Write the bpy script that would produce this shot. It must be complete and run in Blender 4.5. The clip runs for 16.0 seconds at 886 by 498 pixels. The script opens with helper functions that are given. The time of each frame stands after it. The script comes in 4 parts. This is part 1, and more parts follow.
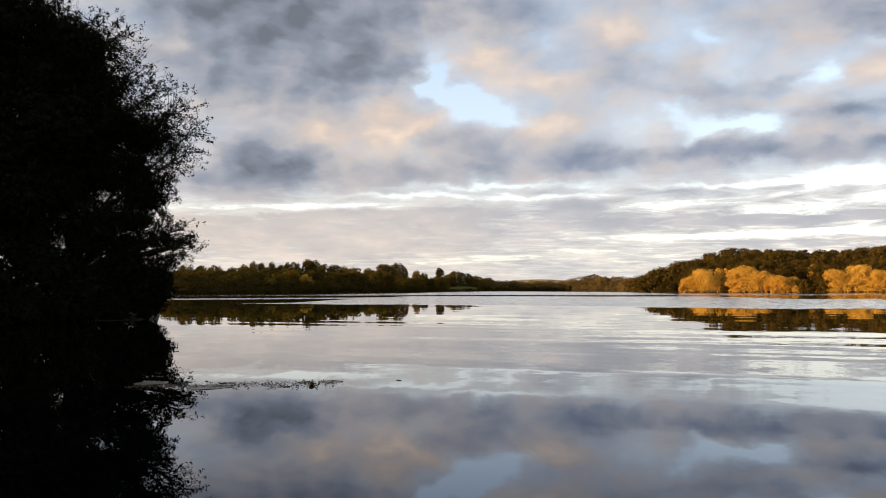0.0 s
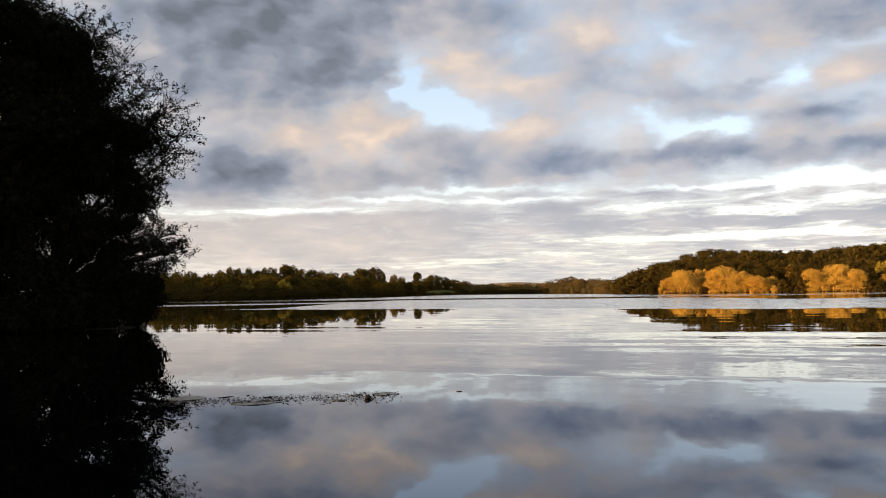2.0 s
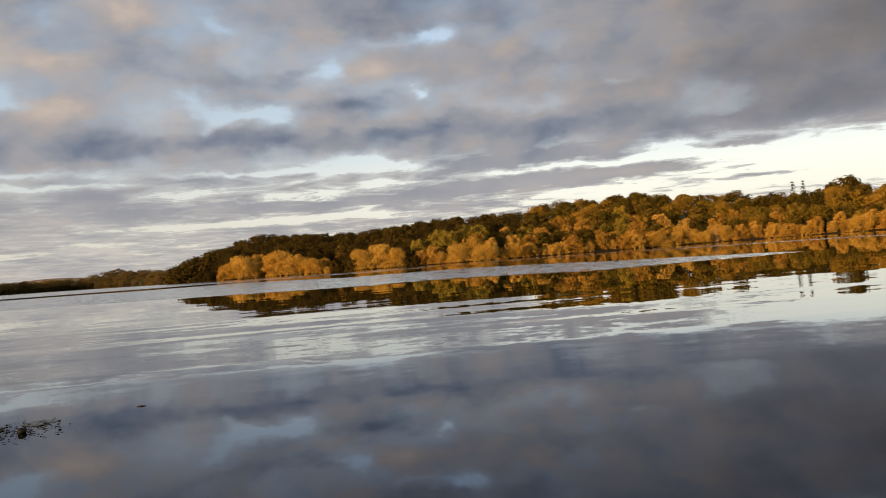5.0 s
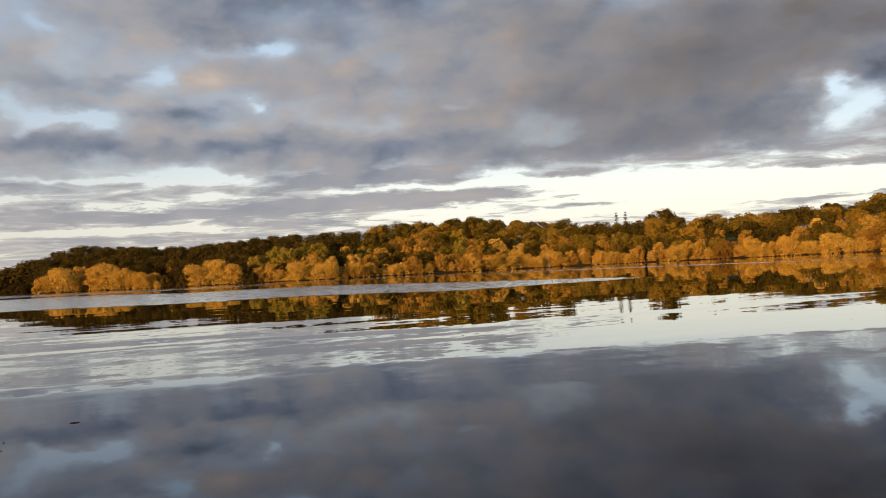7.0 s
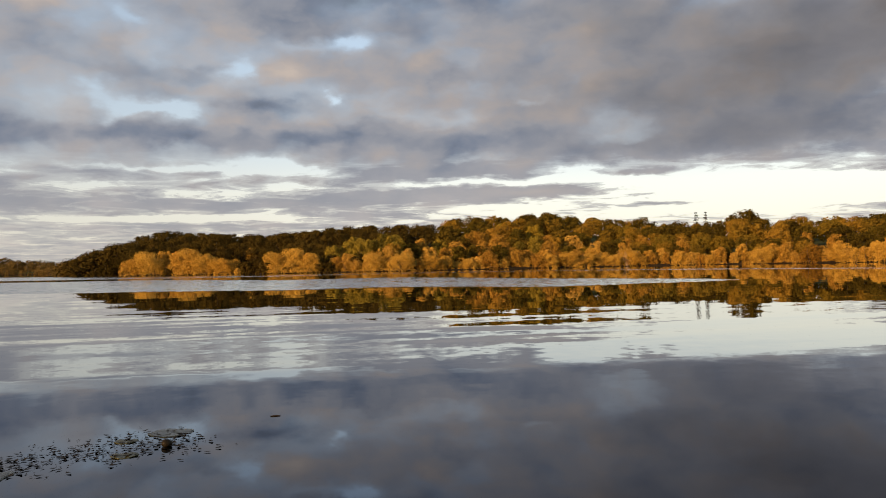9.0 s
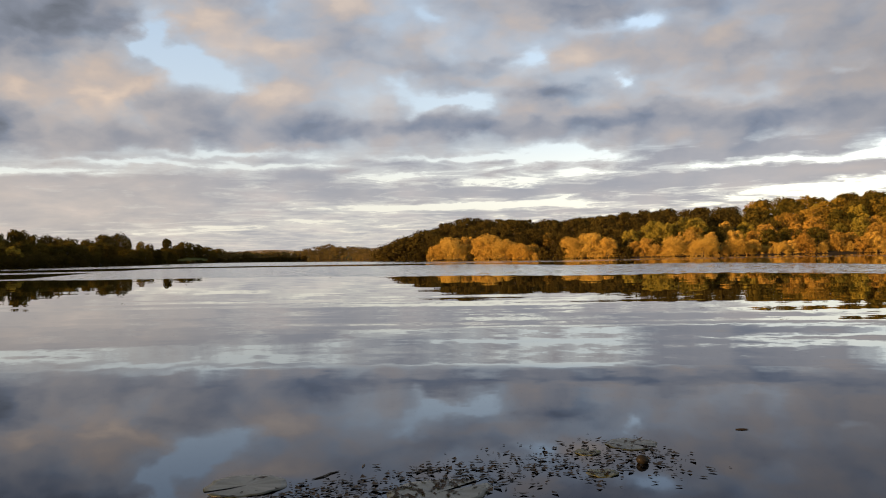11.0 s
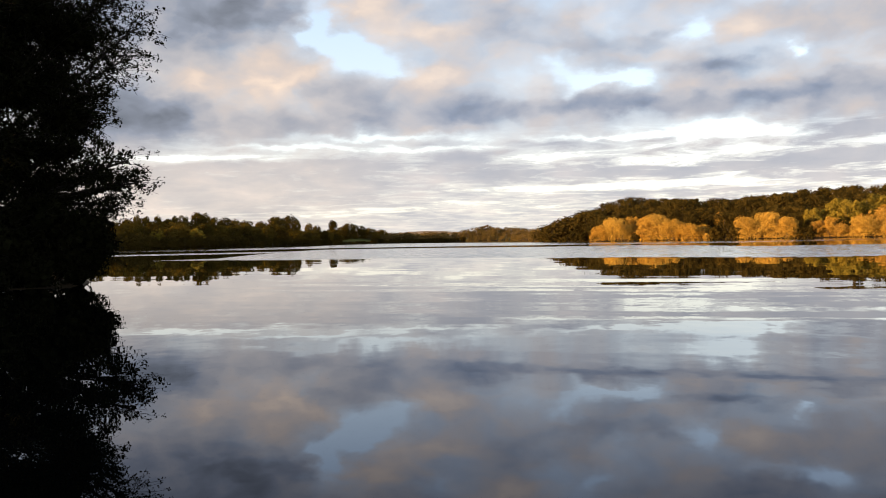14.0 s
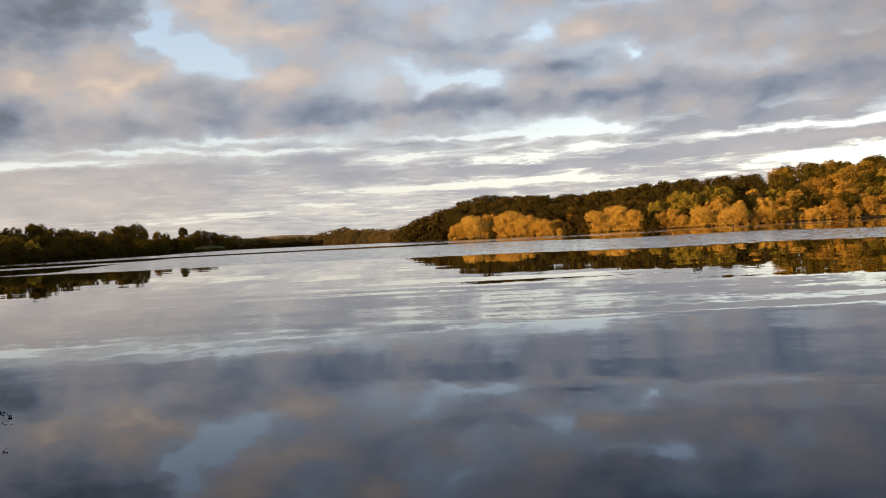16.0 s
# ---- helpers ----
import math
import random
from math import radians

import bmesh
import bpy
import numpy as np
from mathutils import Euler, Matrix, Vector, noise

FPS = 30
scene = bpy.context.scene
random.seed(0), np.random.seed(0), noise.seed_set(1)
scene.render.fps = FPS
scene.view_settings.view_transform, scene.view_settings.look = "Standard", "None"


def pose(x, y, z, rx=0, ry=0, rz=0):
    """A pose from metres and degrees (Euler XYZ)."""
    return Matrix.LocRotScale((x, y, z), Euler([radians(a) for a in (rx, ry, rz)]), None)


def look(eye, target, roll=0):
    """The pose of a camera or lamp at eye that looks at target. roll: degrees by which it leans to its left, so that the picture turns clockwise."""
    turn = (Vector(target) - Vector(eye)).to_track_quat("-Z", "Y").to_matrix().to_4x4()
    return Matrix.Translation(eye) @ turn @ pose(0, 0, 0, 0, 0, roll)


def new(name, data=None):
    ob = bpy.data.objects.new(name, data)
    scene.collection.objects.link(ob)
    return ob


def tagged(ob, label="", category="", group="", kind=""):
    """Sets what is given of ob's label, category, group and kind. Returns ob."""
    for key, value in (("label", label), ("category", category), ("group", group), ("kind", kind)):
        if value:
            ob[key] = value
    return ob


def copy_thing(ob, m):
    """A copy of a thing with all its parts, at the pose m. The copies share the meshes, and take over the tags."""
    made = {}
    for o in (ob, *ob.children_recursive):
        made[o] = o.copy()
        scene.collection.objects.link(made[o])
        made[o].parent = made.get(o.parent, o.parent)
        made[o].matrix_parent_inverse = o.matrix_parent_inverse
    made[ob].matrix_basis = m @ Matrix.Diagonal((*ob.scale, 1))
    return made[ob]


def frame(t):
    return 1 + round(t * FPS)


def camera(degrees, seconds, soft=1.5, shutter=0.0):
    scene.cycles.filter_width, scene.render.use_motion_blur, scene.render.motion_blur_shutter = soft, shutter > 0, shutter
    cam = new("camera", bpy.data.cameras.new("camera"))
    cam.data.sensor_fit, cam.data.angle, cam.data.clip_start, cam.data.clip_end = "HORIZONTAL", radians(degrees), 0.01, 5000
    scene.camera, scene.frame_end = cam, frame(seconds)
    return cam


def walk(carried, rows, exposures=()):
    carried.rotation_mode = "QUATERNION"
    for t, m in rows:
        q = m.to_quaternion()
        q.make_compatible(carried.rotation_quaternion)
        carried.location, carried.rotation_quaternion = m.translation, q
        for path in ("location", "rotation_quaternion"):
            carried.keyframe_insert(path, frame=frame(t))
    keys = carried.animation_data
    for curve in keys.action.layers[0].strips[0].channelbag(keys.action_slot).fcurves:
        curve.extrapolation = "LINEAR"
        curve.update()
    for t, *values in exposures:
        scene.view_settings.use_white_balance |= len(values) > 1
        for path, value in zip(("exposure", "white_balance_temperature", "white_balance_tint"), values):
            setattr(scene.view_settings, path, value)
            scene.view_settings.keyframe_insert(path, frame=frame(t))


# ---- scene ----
EYE = 1.5  # metres over the water, in a small boat

# ---- camera: seconds, x, y, yaw, pitch, lean ----
cam = camera(56.2, 16.0, soft=1.0)
ROWS = [
    (0, 0.00, 0.00, 0.00, 2.78, 0.46),
    (0.5, -0.38, 0.26, 0.41, 3.29, 0.39),
    (1, -0.73, 0.53, 0.17, 3.42, 0.64),
    (1.5, -1.05, 0.83, -0.26, 3.16, 0.99),
    (2, -1.33, 1.15, -1.69, 3.02, 1.09),
    (2.5, -1.60, 1.48, -6.82, 2.73, 1.63),
    (3, -1.86, 1.83, -10.49, 2.48, 1.95),
    (3.5, -2.11, 2.19, -14.37, 2.22, 2.23),
    (4, -2.37, 2.56, -19.89, 1.79, 2.71),
    (4.5, -2.61, 2.93, -25.15, 1.25, 3.38),
    (5, -2.86, 3.30, -31.98, 0.64, 4.45),
    (5.2, -2.97, 3.44, -33.23, 0.85, 4.88),
    (7.3, -4.16, 4.52, -44.55, 1.23, 1.98),
    (7.5, -4.22, 4.70, -45.06, 1.13, 1.26),
    (8, -4.34, 5.15, -46.44, 1.02, 0.87),
    (8.5, -4.51, 5.65, -44.88, 1.16, 1.23),
    (9, -4.66, 6.14, -38.57, 1.09, 1.13),
    (9.5, -4.76, 6.62, -33.85, 1.23, 0.96),
    (10, -4.89, 7.12, -28.04, 1.18, 0.92),
    (10.2, -4.95, 7.32, -26.10, 1.00, 0.98),
    (12.3, -5.84, 9.12, -9.86, -0.02, 0.75),
    (12.5, -5.89, 9.29, -9.28, -0.15, 0.56),
    (13, -6.02, 9.71, -8.17, -0.35, 0.59),
    (13.5, -6.14, 10.14, -7.62, -0.57, 1.01),
    (14, -6.25, 10.56, -7.83, -0.63, 1.26),
    (14.5, -6.37, 10.98, -8.05, -0.67, 1.50),
    (15, -6.48, 11.39, -9.64, -0.86, 1.66),
    (15.5, -6.58, 11.80, -14.07, -1.05, 1.87),
    (16, -6.68, 12.21, -17.65, -0.93, 3.25),
]
walk(cam, [(t, pose(x, y, EYE, 90 + p, 0, yaw) @ pose(0, 0, 0, 0, 0, -lean)) for t, x, y, yaw, p, lean in ROWS],
     [(0, 0.32), (2, 0.3), (3, 0.05), (4, -0.24), (5, -0.3), (8, -0.27), (10.2, -0.25), (12.3, 0.4), (14.5, 0.4), (15.2, 0.34), (16, 0.0)])

# ---- light ----
SUN_AZ, SUN_EL = -100.0, 9.0  # degrees clockwise from the y axis; over the horizon
toward = Vector((math.sin(radians(SUN_AZ)) * math.cos(radians(SUN_EL)),
                 math.cos(radians(SUN_AZ)) * math.cos(radians(SUN_EL)), math.sin(radians(SUN_EL))))
sun = new("sun", bpy.data.lights.new("sun", "SUN"))
sun.data.energy, sun.data.angle, sun.data.color = 8.6, radians(0.6), (1.0, 0.568, 0.247)
sun.matrix_world = look((0, 0, 60), Vector((0, 0, 60)) - toward)


class Nodes:
    """Short hand for building a node tree."""

    def __init__(self, tree):
        self.tree = tree
        tree.nodes.clear()

    def add(self, kind, *values, **attrs):
        n = self.tree.nodes.new(kind)
        if "operation" in attrs:
            n.operation = attrs["operation"]
        if "clamp" in attrs:
            n.use_clamp = attrs["clamp"]
        for i, v in enumerate(values):
            self.put(n, i, v)
        return n

    def put(self, n, key, v):
        if v is None:
            return
        if isinstance(v, bpy.types.NodeSocket):
            self.tree.links.new(v, n.inputs[key])
        else:
            n.inputs[key].default_value = v

    def math(self, op, *values, clamp=False):
        return self.add("ShaderNodeMath", *values, operation=op, clamp=clamp).outputs[0]

    def vec(self, op, *values):
        n = self.add("ShaderNodeVectorMath", *values, operation=op)
        return n.outputs["Value"] if op in ("DOT_PRODUCT", "LENGTH", "DISTANCE") else n.outputs[0]

    def noise(self, vector, scale, detail=2.0, rough=0.5, distort=0.0):
        n = self.tree.nodes.new("ShaderNodeTexNoise")
        for key, v in (("Vector", vector), ("Scale", scale), ("Detail", detail), ("Roughness", rough), ("Distortion", distort)):
            self.put(n, key, v)
        return n

    def ramp(self, fac, stops, mode="LINEAR"):
        n = self.tree.nodes.new("ShaderNodeValToRGB")
        n.color_ramp.interpolation = mode
        e = n.color_ramp.elements
        while len(e) < len(stops):
            e.new(0.5)
        for el, (p, c) in zip(e, stops):
            el.position, el.color = p, (*c, 1.0) if len(c) == 3 else c
        self.put(n, 0, fac)
        return n.outputs[0]

    def mix(self, fac, a, b, blend="MIX"):
        n = self.tree.nodes.new("ShaderNodeMix")
        n.data_type, n.blend_type = "RGBA", blend
        for key, v in ((0, fac), (6, a), (7, b)):
            self.put(n, key, v if isinstance(v, (bpy.types.NodeSocket, float, int)) or len(v) == 4 else (*v, 1.0))
        return n.outputs[2]

    def step(self, v, lo, hi, a=0.0, b=1.0):
        n = self.tree.nodes.new("ShaderNodeMapRange")
        n.interpolation_type = "SMOOTHSTEP"
        for i, val in enumerate((v, lo, hi, a, b)):
            self.put(n, i, val)
        return n.outputs[0]


# the sky: broken evening cloud. Each row: azimuth, elevation, half width, half height (degrees), thickness, sunlight
WESTERN_BANK = [
    (-10.4, 17.81, 8.8, 3.96, 0.3, -0.62), (-5.7, 14.81, 4.1, 2.24, 0.3, -0.6), (-12.7, 12.95, 4.1, 1.19, 0.25, -0.3), (-15.7, 17.16, 5.5, 3.9, 0.3, -0.42),
    (-11.9, 9.15, 3.2, 1.36, 0.4, -0.75), (-14.1, 7.48, 4.6, 1.06, 0.4, -0.65), (-9.6, 7.93, 2.7, 1.15, 0.2, -0.35), (-13.0, 11.53, 3.7, 0.82, 0.1, 0.15),
]
SUNLIT_HEAPS = [
    (-3.8, 10.54, 1.6, 1.0, 0.2, 0.9), (-8.1, 10.51, 1.5, 0.76, 0.1, 0.7), (-5.7, 11.03, 3.7, 1.53, 0.15, 0.3), (-1.2, 11.42, 2.4, 0.92, 0.2, 0.4),
    (3.4, 15.39, 2.4, 1.04, 0.3, 0.75), (6.9, 14.08, 3.3, 0.9, 0.2, 0.65), (12.7, 17.05, 2.3, 1.01, 0.3, 0.85), (8.4, 11.15, 3.1, 0.76, 0.3, 0.7),
    (13.0, 12.65, 2.2, 0.74, 0.2, 0.55), (0.6, 18.14, 2.4, 1.46, 0.2, 0.2), (18.5, 14.77, 1.2, 0.71, 0.1, 0.45),
]
LILAC_CLOUDS = [
    (2.5, 9.95, 4.7, 1.08, 0.3, -0.25), (-1.1, 8.14, 7.8, 0.93, 0.3, -0.25), (8.3, 8.53, 4.6, 0.77, 0.3, -0.3), (5.8, 18.61, 5.1, 1.23, 0.1, -0.3),
    (11.5, 14.95, 3.6, 1.39, 0.1, -0.35), (17.4, 13.0, 3.2, 0.65, 0.05, -0.35), (9.8, 7.71, 1.5, 0.42, 0.2, 0.5), (21.1, 8.8, 5.5, 0.72, 0.35, -0.35),
    (15.5, 8.86, 4.4, 0.82, 0.3, -0.3), (-15.6, 3.5, 2.9, 1.13, 0.1, 0.5), (-8.9, 3.52, 7.6, 1.54, 0.4, 0.1),
]
LOW_CLOUDS = [
    (0.5, 4.23, 7.8, 0.94, 0.3, -0.1), (8.3, 5.45, 4.6, 0.42, 0.35, -0.3), (13.9, 4.34, 6.2, 0.42, 0.3, -0.15), (21.0, 4.16, 5.1, 0.33, 0.25, -0.1),
    (15.0, 6.33, 4.4, 0.3, 0.3, -0.2), (-3.4, 5.24, 6.2, 0.31, 0.25, 0.0),
]
NORTHERN_GAPS = [
    (-0.4, 14.71, 1.2, 1.28, -0.75, 0), (2.5, 12.39, 3.0, 0.91, -0.65, 0), (0.6, 13.42, 2.2, 0.91, -0.45, 0), (4.9, 11.27, 1.6, 0.42, -0.4, 0),
    (14.9, 15.44, 1.5, 1.98, -0.2, 0), (17.8, 16.07, 0.9, 0.71, -0.28, 0), (7.1, 16.48, 1.0, 0.73, -0.22, 0), (17.7, 10.31, 1.5, 0.88, -0.6, 0),
    (15.9, 11.54, 0.9, 0.73, -0.3, 0),
]
LOW_BREAKS = [
    (22.7, 4.92, 3.0, 0.32, -0.6, 0), (17.6, 6.74, 5.0, 0.26, -0.45, 0), (4.4, 7.09, 5.8, 0.23, -0.5, 0), (6.7, 6.3, 7.7, 0.23, -0.45, 0),
    (-8.9, 5.83, 6.9, 0.27, -0.5, 0), (-13.8, 5.41, 3.0, 0.34, -0.35, 0), (-3.4, 6.53, 4.7, 0.23, -0.45, 0), (15.7, 5.4, 5.4, 0.22, -0.4, 0),
    (17.5, 3.36, 6.4, 0.22, -0.6, 0), (24.3, 3.42, 3.9, 0.25, -0.5, 0), (3.6, 2.16, 3.9, 0.19, -0.5, 0), (10.1, 2.52, 2.6, 0.19, -0.45, 0),
    (-1.1, 1.83, 5.8, 0.19, -0.35, 0),
]
EASTERN_GAPS = [
    (25.2, 13.3, 1.2, 0.7, -0.6, 0), (33.0, 15.35, 1.8, 0.5, -0.5, 0), (30.1, 14.84, 2.2, 0.39, -0.25, 0), (20.2, 10.63, 2.2, 0.41, -0.6, 0),
    (19.0, 14.27, 1.5, 1.64, -0.25, 0), (31.2, 11.6, 0.5, 0.4, -0.5, 0), (44.5, 10.93, 1.2, 0.34, -0.25, 0), (69.3, 9.92, 0.9, 0.63, -0.75, 0),
    (70.7, 8.68, 1.8, 0.84, -0.75, 0), (69.0, 7.89, 1.3, 0.53, -0.4, 0), (73.5, 12.4, 0.6, 0.5, -0.5, 0), (26.5, 6.96, 2.1, 0.47, -0.6, 0),
    (23.1, 6.6, 3.6, 0.25, -0.4, 0), (28.2, 5.35, 2.1, 0.66, -0.6, 0),
]
EASTERN_BREAK = [
    (58.7, 5.12, 12.9, 0.83, -0.7, 0), (49.1, 6.0, 4.7, 0.58, -0.6, 0), (43.2, 3.83, 5.4, 0.43, -0.6, 0), (54.9, 3.24, 13.2, 0.46, -0.5, 0),
    (69.9, 3.84, 7.2, 1.07, -0.7, 0), (60.5, 4.22, 9.1, 0.94, -0.7, 0), (22.4, 3.42, 5.2, 0.18, -0.7, 0), (29.3, 6.47, 2.9, 0.33, -0.7, 0),
    (40.9, 5.6, 4.6, 0.23, -0.6, 0),
]
EASTERN_CLOUDS = [
    (28.0, 13.38, 2.3, 0.85, 0.3, 0.7), (24.2, 15.79, 2.2, 1.15, 0.3, 0.45), (21.2, 11.9, 1.9, 0.44, 0.2, 0.45), (34.5, 12.95, 4.5, 1.1, 0.3, 0.3),
    (37.9, 10.81, 4.6, 0.9, 0.3, 0.35), (26.5, 9.56, 3.5, 0.61, 0.3, 0.4), (41.0, 15.58, 4.7, 1.46, 0.2, 0.1), (49.2, 14.04, 5.8, 1.85, 0.3, 0.2),
    (46.4, 9.77, 2.7, 0.76, 0.3, 0.35), (26.9, 10.83, 3.5, 0.71, 0.3, -0.6), (31.1, 8.73, 4.4, 0.89, 0.4, -0.5), (40.2, 8.4, 7.7, 0.92, 0.5, -0.4),
    (22.5, 12.92, 1.8, 0.48, 0.1, -0.45), (39.5, 12.91, 4.6, 0.67, 0.2, -0.3),
]
EASTERN_SLATE = [
    (72.0, 11.04, 1.8, 1.16, 0.45, -0.9), (73.9, 9.15, 1.2, 0.81, 0.4, -0.7), (64.2, 8.94, 3.5, 1.38, 0.3, -0.6), (73.5, 7.47, 1.5, 0.62, 0.5, 0.55),
    (71.0, 6.34, 3.2, 0.42, 0.4, 0.1), (65.9, 6.51, 1.7, 0.44, 0.35, -0.1), (29.4, 16.03, 2.9, 0.7, 0.1, -0.35), (55.3, 7.25, 8.3, 0.69, 0.5, -0.3),
]
EASTERN_STREAKS = [
    (37.8, 6.33, 6.5, 0.42, 1.1, 0), (32.9, 4.57, 8.4, 0.49, 0.85, -0.15), (40.9, 4.82, 5.0, 0.43, 1.15, 0.1), (45.8, 4.85, 2.9, 0.23, 1.0, 0.25),
    (52.2, 5.96, 2.7, 0.27, 1.0, 0.05), (65.9, 5.41, 3.5, 0.29, 0.75, 0.1), (52.9, 3.86, 2.7, 0.12, 0.7, 0), (66.9, 3.21, 3.8, 0.26, 0.95, 0.05),
    (72.5, 3.37, 1.9, 0.17, 0.85, 0.1), (72.2, 5.28, 2.9, 0.24, 0.85, 0.05), (20.2, 4.48, 2.5, 0.38, 0.35, -0.1), (23.1, 2.89, 6.6, 0.21, 0.3, 0),
    (33.6, 3.47, 4.4, 0.23, 0.4, 0),
]
STORM = [
    (68.8, 15.32, 7.4, 1.86, 1.0), (73.0, 13.62, 3.4, 0.86, 0.8), (62.5, 12.98, 9.3, 2.15, 0.75), (56.9, 10.77, 7.9, 1.86, 0.5),
    (60.6, 8.34, 6.2, 1.19, 0.55), (52.4, 15.77, 6.6, 1.99, 0.35), (66.7, 12.09, 2.6, 1.76, 0.45), (54.9, 7.76, 8.4, 0.76, 0.35),
    (46.5, 12.23, 12.7, 4.12, 0.12), (60.7, 12.39, 10.9, 3.99, 0.2),
]
UPPER_BANK = [(35.0, 19.8, 13.0, 3.4, 0.3, -1.0), (-4.0, 20.0, 10.0, 2.4, 0.3, -0.4), (60.0, 21.0, 14.0, 3.0, 0.4, -0.8)]
CLOUDS = (UPPER_BANK + WESTERN_BANK + SUNLIT_HEAPS + LILAC_CLOUDS + LOW_CLOUDS + NORTHERN_GAPS + LOW_BREAKS + EASTERN_GAPS + EASTERN_BREAK
          + EASTERN_CLOUDS + EASTERN_SLATE + EASTERN_STREAKS)

world = bpy.data.worlds.new("evening_sky")
scene.world = world
world.use_nodes = True
g = Nodes(world.node_tree)
ray = g.vec("NORMALIZE", g.add("ShaderNodeTexCoord").outputs["Generated"])
sep = g.add("ShaderNodeSeparateXYZ", ray)
up = g.math("MAXIMUM", sep.outputs[2], 0.0)
azimuth = g.math("MULTIPLY", g.math("ARCTAN2", sep.outputs[0], sep.outputs[1]), 180 / math.pi)
elevation = g.math("MULTIPLY", g.math("ARCSINE", up), 180 / math.pi)


def deck_at(lift):
    """A cloud deck seen in perspective; the lift keeps it from crowding at the horizon."""
    far = g.math("ADD", up, lift)
    return g.add("ShaderNodeCombineXYZ", g.math("DIVIDE", sep.outputs[0], far), g.math("DIVIDE", sep.outputs[1], far), 0.0).outputs[0]


low_deck = deck_at(0.05)
flat = g.add("ShaderNodeCombineXYZ", azimuth, g.math("MULTIPLY", elevation, 1.7), 0.0).outputs[0]
low = g.step(elevation, 4.5, 8.5, 1.0, 0.0)
warp = g.vec("SUBTRACT", g.noise(flat, 0.40, 5.0, 0.5).outputs["Color"], (0.5, 0.5, 0.5))
sway = g.math("MULTIPLY_ADD", low, -1.5, 2.1)
spot = g.vec("ADD", g.add("ShaderNodeCombineXYZ", azimuth, elevation, 0.0).outputs[0],
             g.vec("MULTIPLY", warp, g.add("ShaderNodeCombineXYZ", 4.6, sway, 0.0).outputs[0]))
curl = g.vec("ADD", flat, g.vec("MULTIPLY", warp, (2.6, 2.6, 0.0)))


def heaps(at):
    """Heaped cloud, thick and thin."""
    return g.noise(at, 0.19, 5.0, 0.46, 0.1).outputs[0]


heap = heaps(curl)
heap_sunward = heaps(g.vec("ADD", curl, (-1.0, 0.9, 0.0)))
streak = g.noise(low_deck, 2.2, 7.0, 0.66, 0.5).outputs[0]
cover = g.math("MULTIPLY_ADD", g.math("SUBTRACT", heap, 0.5), g.math("MULTIPLY_ADD", low, -0.4, 1.05), g.math("MULTIPLY_ADD", low, g.step(azimuth, 4.0, 18.0, 0.07, -0.04), 0.70))
cover = g.math("MULTIPLY_ADD", g.math("SUBTRACT", streak, 0.5), g.math("MULTIPLY", low, g.step(azimuth, 8.0, 25.0, 1.9, 2.9)), cover)
light = g.math("MULTIPLY", g.math("SUBTRACT", heap, heap_sunward), 2.0)
light = g.math("MULTIPLY_ADD", g.math("SUBTRACT", g.noise(flat, 0.24, 3.0, 0.45).outputs[0], 0.5), 1.15, light)
light = g.math("MULTIPLY", light, g.math("MULTIPLY_ADD", low, -0.5, 1.0))


def patch_of(az, el, wide, high):
    d = g.vec("MULTIPLY", g.vec("SUBTRACT", spot, (az, el, 0.0)), (1 / wide, 1 / high, 0.0))
    return g.math("EXPONENT", g.math("MULTIPLY", g.vec("DOT_PRODUCT", d, d), -1.0))


for az, el, wide, high, amount, shine in CLOUDS:
    fall = patch_of(az, el, wide, high)
    cover = g.math("MULTIPLY_ADD", fall, amount, cover)
    if shine:
        light = g.math("MULTIPLY_ADD", fall, shine, light)
storm = g.math("MULTIPLY", g.math("SUBTRACT", heap, 0.5), 0.25)
for az, el, wide, high, amount in STORM:
    fall = patch_of(az, el, wide, high)
    storm = g.math("MULTIPLY_ADD", fall, amount, storm)
    cover = g.math("MULTIPLY_ADD", fall, 0.5 * amount, cover)
# slate blue where a cloud shades itself, pink and cream where the low sun reaches it
cloud = g.ramp(g.math("MULTIPLY_ADD", light, 0.45, 0.52), [(0.0, (0.13, 0.152, 0.195)), (0.22, (0.232, 0.27, 0.352)), (0.5, (0.415, 0.42, 0.46)),
                                                       (0.72, (0.545, 0.487, 0.465)), (1.0, (0.74, 0.62, 0.53))])
thin = g.step(cover, 1.0, 0.45, 0.0, 0.45)  # thin cloud lets the sky behind it through
hazy = g.math("MULTIPLY", g.step(elevation, 8.0, 2.0), g.step(azimuth, 12.0, 30.0, 0.8, 0.6))
veil = g.noise(g.vec("MULTIPLY", flat, (1.0, 2.0, 0.0)), 0.22, 5.0, 0.55, 0.2).outputs[0]
cloud = g.mix(hazy, cloud, g.ramp(veil, [(0.32, (0.43, 0.43, 0.455)), (0.5, (0.545, 0.522, 0.515)), (0.68, (0.70, 0.63, 0.585))]))
west = g.step(azimuth, 10.0, -4.0)  # greyer and warmer towards the sun
cloud = g.mix(west, cloud, g.mix(1.0, cloud, (1.09, 1.03, 0.96), "MULTIPLY"))
gloom = g.math("SUBTRACT", 1.0, g.math("EXPONENT", g.math("MULTIPLY", storm, -1.0)), clamp=True)
cloud = g.mix(gloom, cloud, g.ramp(heap, [(0.36, (0.205, 0.188, 0.192)), (0.62, (0.112, 0.102, 0.106))]))
nishita = g.tree.nodes.new("ShaderNodeTexSky")
nishita.sky_type, nishita.sun_disc = "NISHITA", False
nishita.sun_elevation, nishita.sun_rotation = radians(SUN_EL), radians(SUN_AZ)
